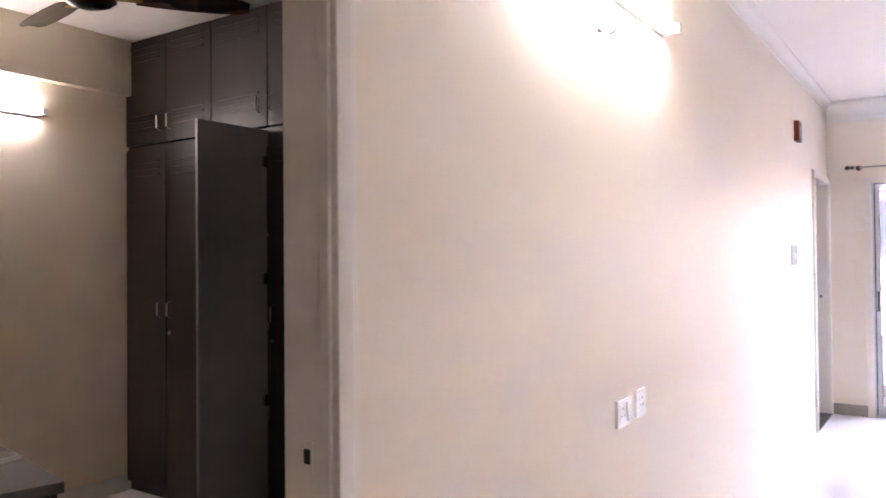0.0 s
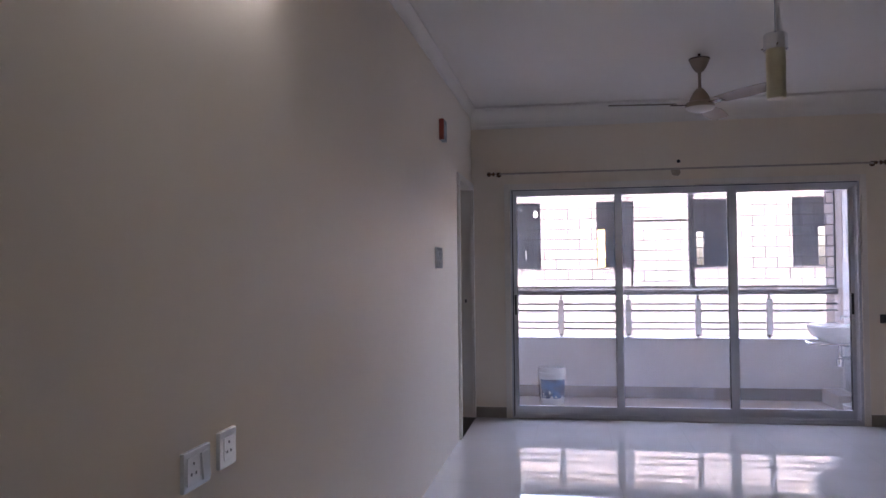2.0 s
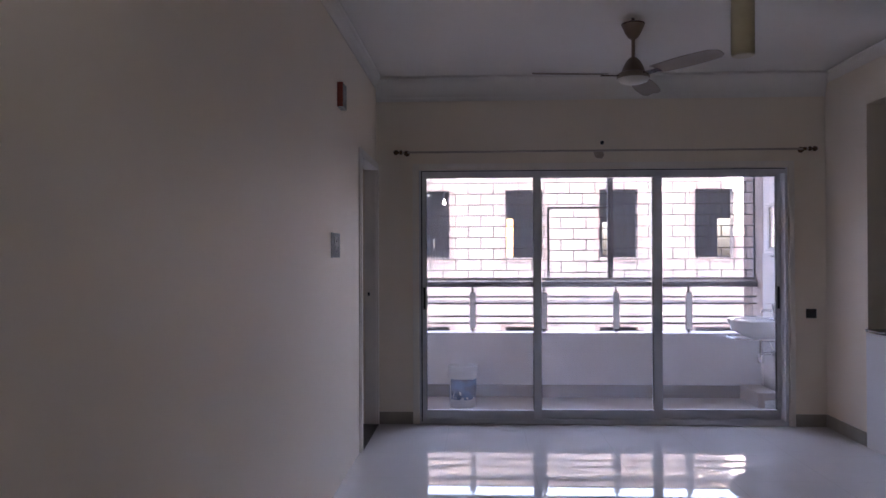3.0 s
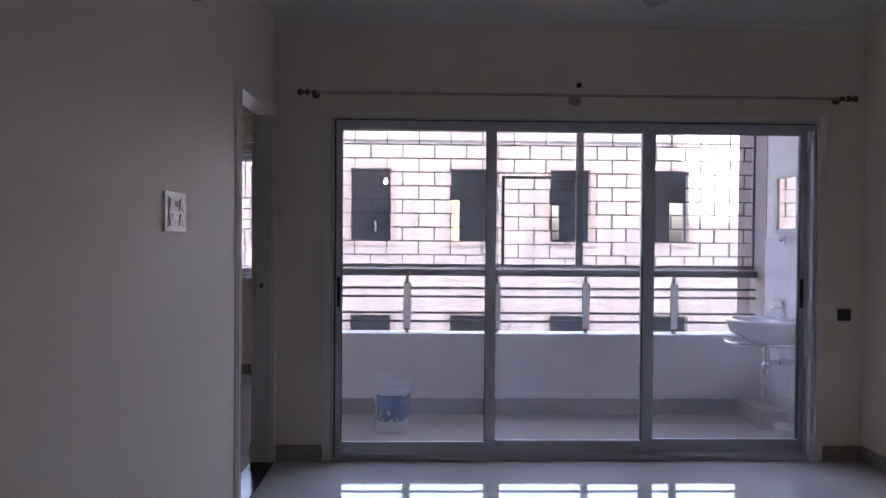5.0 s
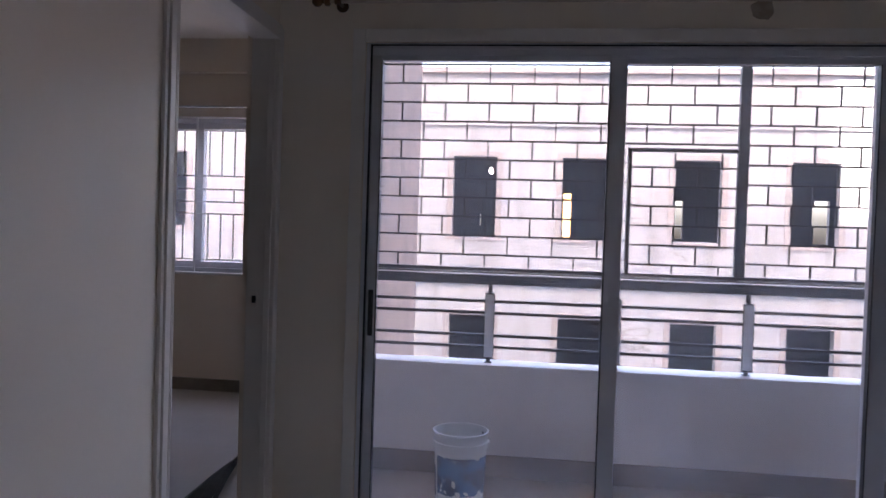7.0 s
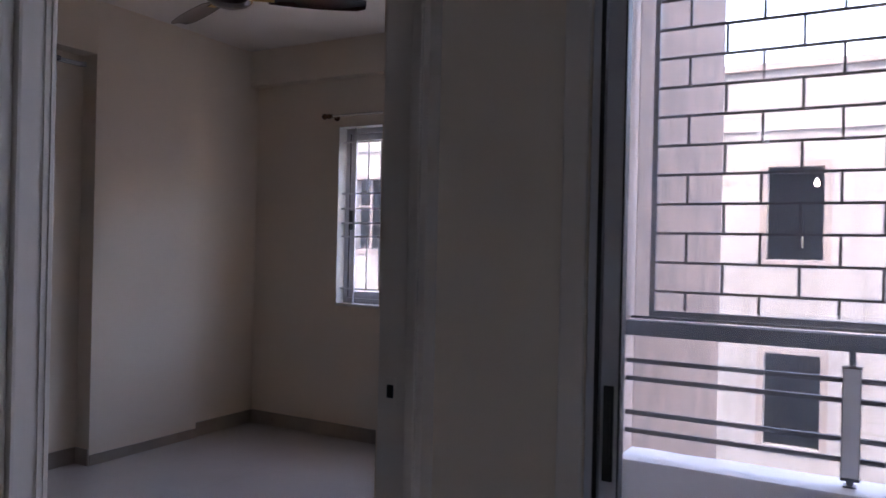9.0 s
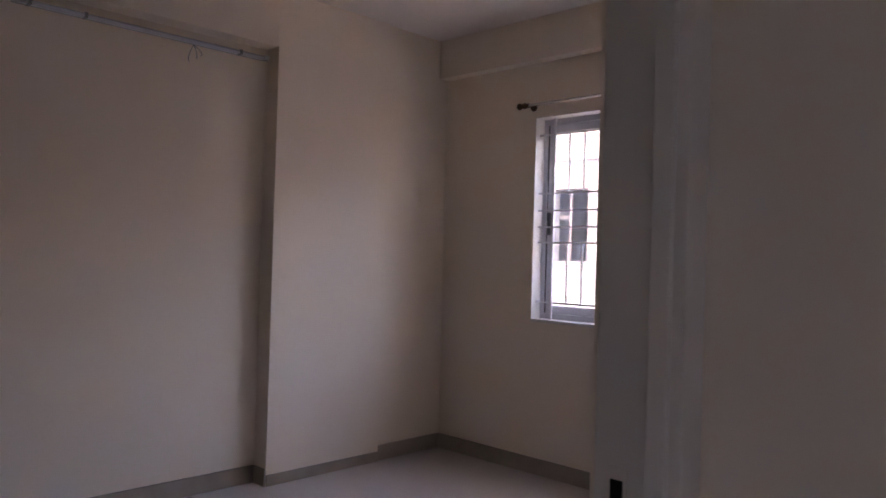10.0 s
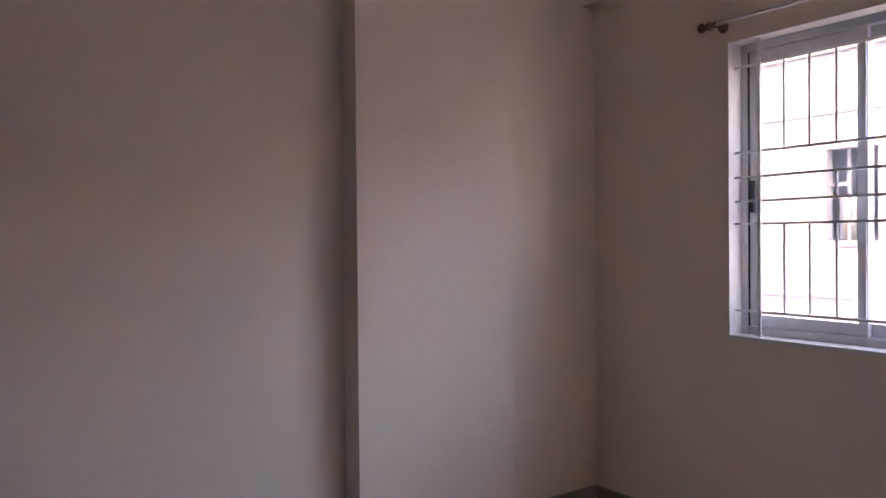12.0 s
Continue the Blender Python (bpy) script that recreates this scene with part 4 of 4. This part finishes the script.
part("reveal", box((WX0 - 0.0, WY - 0.005, WZ0 + 0.0015), (WX0 + 0.005, WY + 0.084, WZ1), 0.001), TRIM_PAINT, bw)
part("reveal", box((WX1 - 0.005, WY - 0.005, WZ0 + 0.0015), (WX1, WY + 0.084, WZ1), 0.001), TRIM_PAINT, bw)
part("reveal", box((WX0 + 0.0055, WY - 0.005, WZ1 - 0.005), (WX1 - 0.0055, WY + 0.084, WZ1), 0.001), TRIM_PAINT, bw)
wg = thing("window_grille", (0, WY + 0.04, 0), "slim white steel window grille bars", "grille")
for z in (2.13, 1.760, 1.652, 1.548, 1.450, 1.074):
    part("bar", box((WX0 + 0.006, -0.005, z - 0.005), (WX1 - 0.006, 0.005, z + 0.005)), WHITE_STEEL, wg)
FLATS = (-2.399, -1.748, -1.097)
for x in FLATS:
    part("flat", box((x - 0.008, -0.014, WZ0 + 0.002), (x + 0.008, -0.0052, WZ1 - 0.006)), WHITE_STEEL, wg)
for i in range(15):
    x = FLATS[0] + 0.1085 * i
    if any(abs(x - q) < 0.02 for q in FLATS) or x > WX1 - 0.05:
        continue
    for z0, z1 in ((1.079, 1.445), (1.765, 2.125)):
        part("rod", box((x - 0.004, -0.004, z0), (x + 0.004, 0.004, z1)), WHITE_STEEL, wg)
for x in (-2.0735, -1.4225):
    part("rod", box((x - 0.004, -0.004, 1.553), (x + 0.004, 0.004, 1.647)), WHITE_STEEL, wg)


# ---- curtain rods ----
FINIAL = [(0.0, 0.0), (0.010, 0.003), (0.020, 0.014), (0.022, 0.024), (0.016, 0.036), (0.009, 0.040), (0.009, 0.050), (0.018, 0.054), (0.019, 0.068), (0.011, 0.074)]


def curtain_rod(x0, x1, y, z, wall, brackets, mat, label):
    rod = thing("curtain_rod", (0, y, z), label, "curtain rod")
    part("rod", tube([(x0 + 0.06, 0, 0), (x1 - 0.06, 0, 0)], 0.0085, 12), mat, rod, smooth=True)
    part("finial", lathe(FINIAL, 16, "x", (x0, 0, 0)), BRASS, rod, smooth=True)
    part("finial", lathe([(r, -h) for r, h in FINIAL], 16, "x", (x1, 0, 0)), BRASS, rod, smooth=True)
    for x in brackets:
        b = part("bracket", lathe([(0.024, wall - y - 0.007), (0.024, wall - y - 0.0005)], 18, "y", (x, 0, 0)), BRASS, rod)
        part("arm", tube([(x, wall - y - 0.006, 0), (x, -0.002, 0)], 0.007, 8), BRASS, b)
        part("cup", lathe([(0.013, -0.013), (0.014, 0.013)], 12, "x", (x, 0, 0)), BRASS, b)
    return rod


curtain_rod(0.15, 3.56, 8.03, 2.238, FRONT, (0.255, 3.455), ROD_PAINT, "cream curtain rod with dark brass finials over the sliding door")
curtain_rod(-2.625, -0.62, 10.985, 2.307, BED_Y, (-2.545, -0.72), CHROME, "silver curtain rod with dark brass finials over the bedroom window")
spot = solid("wall_plug", lathe([(0.016, -0.003), (0.016, -0.0003)], 14, "y", (1.861, FRONT, 2.313)), BLACK_PLASTIC, "black screw hole plug in the wall", "plug")
patch = bmesh.new()
add_lathe(patch, [(0.0, -0.0012), (0.032, -0.0012), (0.040, -0.0002)], 18, "y", (1.835, FRONT, 2.222), close=False)
for v in patch.verts:
    v.co.x += 0.010 * noise.noise(v.co * 40)
    v.co.z += 0.010 * noise.noise(v.co * 40 + Vector((5, 0, 0)))
solid("filler_patch", patch, MARK, "brownish filler patch on the wall", "patch")


# ---- switches and sockets ----
def plate_thing(name, y0, y1, z0, z1, modules, label, category, proud=0.012):
    """Switch plate on the left wall; modules: (y0, y1, z0, z1, kind) in the plate's own units from 0 to 1."""
    p = thing(name, (0, y0, z0), label, category)
    w, h = y1 - y0, z1 - z0
    part("plate", box((0.0003, 0, 0), (proud, w, h), 0.003), SWITCH_WHITE, p)
    for a, b, c, d, what in modules:
        if what == "socket":
            s = part("socket", box((proud + 0.0002, a * w, c * h), (proud + 0.002, b * w, d * h), 0.001), SWITCH_WHITE, p)
            cy, cz = (a + b) / 2 * w, (c + d) / 2 * h
            for dy, dz in ((0, 0.016), (-0.011, -0.008), (0.011, -0.008)):
                part("pin_hole", lathe([(0.0042, proud + 0.0021), (0.0042, proud + 0.0027)], 10, "x", (0, cy + dy, cz + dz)), BLACK_PLASTIC, s)
        elif what == "dark":
            m = part("module", box((proud + 0.0002, a * w, c * h), (proud + 0.003, b * w, d * h), 0.001), SWITCH_WHITE, p)
            part("window", box((proud + 0.0032, (a * 0.9 + b * 0.1) * w, (c * 0.7 + d * 0.3) * h), (proud + 0.0044, (a * 0.1 + b * 0.9) * w, (c * 0.22 + d * 0.78) * h), 0.0006), BLACK_PLASTIC, m, "dark indicator window")
        else:
            tilt = Matrix.Translation((proud + 0.0022, 0, (c + d) / 2 * h)) @ Matrix.Rotation(0.09 if what == "on" else -0.09, 4, "Y")
            part("rocker", box((-0.002, a * w, (c - d) / 2 * h), (0.0035, b * w, (d - c) / 2 * h), 0.0015, tilt), SWITCH_WHITE, p)
            part("rocker_gap", box((proud + 0.0001, (a - 0.012) * w, c * h), (proud + 0.0006, (a - 0.003) * w, d * h)), SWITCH_GREY, p)
    return p


board = plate_thing("switch_board", 6.155, 6.385, 1.384, 1.528, [(0.17, 0.27, 0.54, 0.84, "on"), (0.28, 0.37, 0.54, 0.84, "on"), (0.40, 0.61, 0.54, 0.84, "dark"), (0.65, 0.74, 0.54, 0.84, "on"), (0.75, 0.84, 0.54, 0.84, "off"),
                                                                 (0.17, 0.27, 0.15, 0.45, "off"), (0.28, 0.37, 0.15, 0.45, "on"), (0.40, 0.61, 0.15, 0.45, "socket"), (0.65, 0.74, 0.15, 0.45, "on"), (0.75, 0.84, 0.15, 0.45, "off")],
                    "glossy white modular switch board with switches and a socket", "switch board")
for lo, hi in (((0.0122, 0.0276, 0.0158), (0.0150, 0.2024, 0.0183)), ((0.0122, 0.0276, 0.1235), (0.0150, 0.2024, 0.1260)), ((0.0122, 0.0276, 0.0184), (0.0150, 0.0305, 0.1234)),
               ((0.0122, 0.1995, 0.0184), (0.0150, 0.2024, 0.1234)), ((0.0122, 0.0306, 0.0695), (0.0150, 0.1994, 0.0735))):
    part("grid_frame", box(lo, hi, 0.0008), SWITCH_WHITE, board)
plate_thing("socket_plate", 2.795, 2.925, 0.868, 0.962, [(0.10, 0.55, 0.15, 0.85, "socket"), (0.62, 0.90, 0.15, 0.85, "rocker")], "white wall socket plate with one switch", "socket")
plate_thing("socket_plate", 2.978, 3.072, 0.876, 0.972, [(0.2, 0.8, 0.2, 0.8, "socket")], "small white wall socket plate", "socket")
black = thing("cover_plate", (3.487, FRONT, 0.876), "black square electrical cover plate on the wall", "switch plate")
part("plate", box((0, -0.012, 0), (0.08, -0.0003, 0.075), 0.003), BLACK_PLASTIC, black)
part("rocker", box((0.012, -0.016, 0.012), (0.068, -0.0122, 0.063), 0.002), BLACK_PLASTIC, black)
bell = thing("door_chime", (0, 6.36, 2.292), "small white wall chime box with a red-brown side", "door chime")
part("case", box((0.0003, 0.004, 0), (0.034, 0.14, 0.148), 0.005), SWITCH_WHITE, bell)
part("side_panel", box((0.0003, 0.0, 0.0), (0.036, 0.0038, 0.148), 0.001), BELL_RED, bell, "red-brown side panel")
part("grille", box((0.0342, 0.03, 0.035), (0.036, 0.11, 0.11), 0.001), SWITCH_GREY, bell)


# ---- tube lights ----
def tube_light(name, at, turn, length, lit, label):
    """Batten with a tube, along local y, standing off a wall whose face is at local x = 0."""
    t = thing(name, at, label, "tube light", turn=turn)
    part("batten", box((0.0003, 0, -0.02), (0.03, length, 0.02), 0.004), SWITCH_WHITE, t)
    for y in (0.0, length - 0.03):
        part("holder", box((0.0305, y, -0.018), (0.075, y + 0.03, 0.018), 0.005), SWITCH_WHITE, t)
    part("tube", lathe([(0.010, 0.031), (0.0135, 0.045), (0.0135, length - 0.045), (0.010, length - 0.031)], 14, "y", (0.055, 0, 0)), lit, t, "lit white tube", smooth=True)
    return t


tube_light("tube_light", (0, 2.12, 2.352), 0, 1.24, TUBE_ON, "lit white tube light on the living room wall")
tube_light("tube_light", (ROOM_X, 1.42, 2.31), 0, 1.24, TUBE_DIM, "lit white tube light under the beam")
unlit = thing("tube_batten", (-3.43, 8.30, 2.462), "unlit slim tube batten along the top of the recess", "tube light")
part("batten", box((0.0003, 0, -0.012), (0.022, 1.33, 0.012), 0.003), SWITCH_WHITE, unlit)
part("tube", lathe([(0.008, 0.02), (0.010, 0.04), (0.010, 1.29), (0.008, 1.31)], 12, "y", (0.036, 0, 0)), TUBE_OFF, unlit, smooth=True)
for y in (0.06, 0.31, 1.15):
    part("clip", box((0.0005, y, -0.014), (0.048, y + 0.016, 0.014), 0.003), SWITCH_GREY, unlit)
part("end_cap", box((0.0223, 1.31, -0.014), (0.05, 1.335, 0.014), 0.003), SWITCH_WHITE, unlit)
wire = thing("loose_wire", (-3.43, 9.19, 2.45), "short loose wires hanging from the batten", "wire")
for dx, dz in ((-0.03, -0.10), (0.02, -0.075), (0.05, -0.055)):
    part("strand", tube([(0.008, 0, 0), (0.012, dx * 0.7, dz * 0.4), (0.010, dx, dz * 0.8), (0.012, dx * 0.8, dz)], 0.002, 6), SWITCH_GREY, wire)
cup = thing("wall_hook", (0, 2.70, 2.19), "small white hook with a stub of cable", "hook")
part("plate", box((0.0003, -0.015, 0), (0.006, 0.015, 0.05), 0.002), SWITCH_GREY, cup)
part("peg", tube([(0.006, 0, 0.02), (0.028, 0.004, -0.012), (0.05, 0.010, 0.0), (0.058, 0.012, 0.035), (0.052, 0.010, 0.075)], 0.009, 10), SWITCH_WHITE, cup, smooth=True)


# ---- ceiling fans ----
def fan(at, ceiling, turn, body, blade_mat, cap, trim, label, reach=0.62):
    f = thing("ceiling_fan", at, label, "ceiling fan", turn=turn)
    h = ceiling - at[2]
    part("canopy", lathe([(0.014, h - 0.130), (0.028, h - 0.122), (0.048, h - 0.092), (0.064, h - 0.055), (0.070, h - 0.040)], 24), body, f, smooth=True)
    part("canopy_rim", lathe([(0.0705, h - 0.042), (0.072, h - 0.036), (0.066, h - 0.033)], 24), FAN_BROWN, f)
    part("hanger", lathe([(0.010, h - 0.034), (0.010, h - 0.0005)], 10), FAN_BROWN, f)
    part("downrod", lathe([(0.011, 0.10), (0.011, h - 0.125)], 12), body, f, smooth=True)
    part("motor", lathe([(0.014, 0.122), (0.026, 0.114), (0.044, 0.092), (0.062, 0.058), (0.074, 0.028), (0.095, 0.018), (0.10, 0.0), (0.098, -0.012)][::-1], 32), body, f, smooth=True)
    part("cap", lathe([(0.0, -0.045), (0.045, -0.042), (0.085, -0.028), (0.097, -0.0125)], 32, close=False), cap, f, smooth=True)
    if trim:
        part("ring", lathe([(0.098, -0.016), (0.103, -0.012), (0.103, -0.004), (0.0995, -0.002)], 32, close=False), trim, f, smooth=True)
    for k in range(3):
        m = Matrix.Rotation(2 * math.pi * k / 3, 4, "Z")
        arm = bmesh.new()
        add_box(arm, (0.085, -0.022, 0.002), (0.20, 0.022, 0.008), 0.002, m @ Matrix.Rotation(radians(-8), 4, "X"))
        a = part("arm", arm, FAN_BROWN if blade_mat is FAN_BEIGE else GOLD if trim else body, f)
        bl = bmesh.new()
        rows = []
        for i in range(13):
            x = 0.17 + (reach - 0.17) * i / 12
            half = 0.055 + 0.014 * math.sin(math.pi * i / 12) if i < 12 else 0.035
            rows.append([(x, half * s, 0.011 + 0.006 * (1 - s * s) + zz) for zz, order in ((0.003, (-1, -0.5, 0, 0.5, 1)), (0.0, (1, 0.5, 0, -0.5, -1))) for s in order])
        loft(bl, rows)
        bmesh.ops.transform(bl, matrix=m @ Matrix.Rotation(radians(-11), 4, "X"), verts=bl.verts)
        part("blade", bl, blade_mat, f, smooth=True)
    return f


fan((1.794, 6.52, 2.48), CEIL, -54, FAN_BEIGE, FAN_BEIGE, FAN_PALE, None, "beige three-blade ceiling fan on a short rod")
fan((-1.73, 9.19, 2.50), CEIL + 0.01, 39, FAN_BROWN, FAN_BROWN, FAN_BROWN, GOLD, "dark brown three-blade ceiling fan with gold trim")
fan((-1.87, 2.04, 2.50), CEIL + 0.01, 52, FAN_BROWN, FAN_BROWN, FAN_BROWN, GOLD, "dark brown three-blade ceiling fan with gold trim")

# pendant lamp
pend = thing("pendant_lamp", (1.822, 4.70, 2.126), "pendant lamp with yellow glass cylinder and chrome cap", "pendant lamp")
part("shade", lathe([(0.0, 0.0), (0.037, 0.001), (0.041, 0.006), (0.041, 0.222), (0.037, 0.226)], 28, close=False), LAMP_GLASS, pend, "yellow frosted glass cylinder", smooth=True)
part("cap", lathe([(0.040, 0.224), (0.051, 0.220), (0.051, 0.288), (0.046, 0.294), (0.0, 0.296)], 28, close=False), CHROME, pend, "chrome cylinder cap", smooth=True)
part("cord", tube([(0, 0, 0.296), (0, 0, CEIL - 2.126 - 0.03)], 0.0018, 8), SWITCH_GREY, pend)
part("rose", lathe([(0.045, CEIL - 2.126 - 0.03), (0.05, CEIL - 2.126 - 0.001)], 24), CHROME, pend)
for a in (0.4, 2.5, 4.6):
    part("screw", tube([(0.051 * math.cos(a), 0.051 * math.sin(a), 0.236), (0.064 * math.cos(a), 0.064 * math.sin(a), 0.236)], 0.003, 8), BRASS, pend)

# ---- first bedroom: wardrobe and table ----
ward = thing("wardrobe", (0, ROOM_FRONT, 0), "dark brown laminate built-in wardrobe with one door open", "wardrobe")
bays = [(-3.405, -3.0), (-2.995, -2.578), (-2.573, -2.113), (-2.108, -1.62), (-1.615, -1.13), (-1.125, -0.64), (-0.635, -0.14)]
part("back", box((-3.408, 0.57, 0.0), (-0.135, 0.585, 2.84)), LAMINATE, ward)
part("plinth", box((-3.408, 0.02, 0.0), (-0.135, 0.56, 0.06)), LAMINATE, ward)
part("top_board", box((-3.408, 0.012, 2.155), (-0.135, 0.56, 2.173)), LAMINATE, ward)
for x in [b[0] for b in bays] + [-0.138]:
    part("divider", box((x - 0.008, 0.012, 0.06), (x + 0.008, 0.56, 2.845)), LAMINATE, ward)
for z in (0.55, 1.05, 1.6):
    part("shelf", box((-2.562, 0.06, z), (-2.118, 0.56, z + 0.018)), LAMINATE, ward)


def ward_door(x0, x1, z0, z1, grooves, handle_z, side):
    d = part("door", box((x0 + 0.002, -0.010, z0), (x1 - 0.002, 0.010, z1), 0.002), LAMINATE, ward)
    for z in grooves:
        part("ridge", box((x0 + 0.06, -0.018, z), (x1 - 0.06, -0.0102, z + 0.016), 0.003), LAMINATE, d)
    hx = x1 - 0.045 if side else x0 + 0.045
    part("handle", tube([(hx, -0.010, handle_z), (hx, -0.040, handle_z + 0.012), (hx, -0.040, handle_z + 0.085), (hx, -0.010, handle_z + 0.097)], 0.007, 8), CHROME, d, "chrome pull handle")
    if handle_z < 1.5 and not side:
        part("lock", lathe([(0.012, -0.016), (0.012, -0.0102)], 12, "y", (hx - 0.012, 0, 1.017)), CHROME, d)


for i, (a, b) in enumerate(bays):
    ward_door(a, b, 2.18, 2.838, (2.28, 2.32, 2.36, 2.70, 2.74, 2.78), 2.25, i % 2 == 0)
    if i != 2:
        ward_door(a, b, 0.065, 2.152, (1.98, 2.02, 2.06), 1.11, i % 2 == 0)
opened = part("open_door", box((-2.133, -0.462, 0.065), (-2.115, -0.012, 2.152), 0.002), GREY_LAMINATE, ward, "open door with a grey inner face")
for z in (0.15, 0.70, 1.35, 1.98):
    part("hinge", box((-2.114, -0.05, z - 0.03), (-2.10, 0.02, z + 0.03), 0.003), CHROME, opened)
desk = thing("side_table", (-1.393, 1.673, 0.0), "dark laminate table with a thick top", "table", turn=-11)
part("tabletop", box((-1.2, -0.7, 0.715), (0.0, 0.0, 0.75), 0.003), TABLE_LAMINATE, desk)
part("apron", box((-1.17, -0.03, 0.60), (-0.03, -0.012, 0.7148), 0.002), LAMINATE, desk)
for x, y in ((-0.06, -0.06), (-1.14, -0.06), (-0.06, -0.64), (-1.14, -0.64)):
    part("leg", box((x - 0.025, y - 0.025, 0.0), (x + 0.025, y + 0.025, 0.7148), 0.003), LAMINATE, desk)
paper = thing("folded_cloth", (-1.83, 1.69, 0.7505), "small white folded cloth on the table", "cloth", turn=10)
part("fold", box((-0.07, -0.04, 0), (0.05, 0.04, 0.012), 0.005), SWITCH_WHITE, paper)
part("fold", box((-0.06, -0.035, 0.0122), (0.045, 0.038, 0.02), 0.004), SWITCH_WHITE, paper)

# wardrobe beside the second bedroom's door
ward2 = thing("wardrobe", (0, BED_NEAR, 0), "dark brown laminate wardrobe, closed, beside the bedroom door", "wardrobe")
part("body", box((-3.425, 0.002, 0.0), (-1.36, 0.575, 2.50), 0.002), LAMINATE, ward2)
part("side_panel", box((-1.3595, 0.002, 0.0), (-1.34, 0.60, 2.515), 0.002), LAMINATE, ward2)
for k in range(4):
    part("door", box((-3.42 + 0.516 * k, 0.577, 0.06), (-3.42 + 0.516 * k + 0.512, 0.597, 2.495), 0.002), LAMINATE, ward2)

# kitchen hatch
structure("hatch_apron", box((RIGHT - 0.012, 5.55, 0.0), (RIGHT - 0.0005, 7.455, 0.829), 0.002), WHITE_PLASTER, "white painted panel under the kitchen hatch", "panel")
structure("hatch_sill", box((RIGHT - 0.02, 5.6, 0.831), (3.90, 7.449, 0.852), 0.003), GRANITE, "black granite slab on the kitchen hatch", "sill")
cab = thing("kitchen_cabinet", (5.4, 6.4, 0), "dark maroon kitchen cabinet in the unlit kitchen", "cabinet")
part("body", box((-0.3, -1.6, 0), (0.58, 1.8, 2.4), 0.003), LAMINATE, cab)
for k in range(4):
    part("door", box((-0.32, -1.59 + 0.85 * k, 0.1), (-0.302, -1.59 + 0.85 * k + 0.84, 2.38), 0.002), LAMINATE, cab)

# broom on the bedroom floor
broom = thing("broom", (-0.535, 8.60, 0.0), "soft grass broom lying on the bedroom floor", "broom", turn=6)
br = bmesh.new()
for k in range(160):
    a, r = random.uniform(0, 2 * math.pi), random.random() ** 0.5
    s, w = r * math.cos(a), r * math.sin(a)
    add_tube(br, [(0.02 * s, 0.62, 0.035 + 0.012 * w), (0.045 * s, 0.38, 0.035 + 0.02 * w), (0.075 * s + random.uniform(-0.02, 0.02), random.uniform(-0.02, 0.05), max(0.004, 0.018 + 0.014 * w))], 0.0022, 4)
part("bristles", br, BRISTLE, broom, "dark dry bristles")
part("handle", tube([(0, 0.58, 0.036), (0, 0.80, 0.03), (0, 1.18, 0.022)], 0.014, 10), FAN_BROWN, broom)
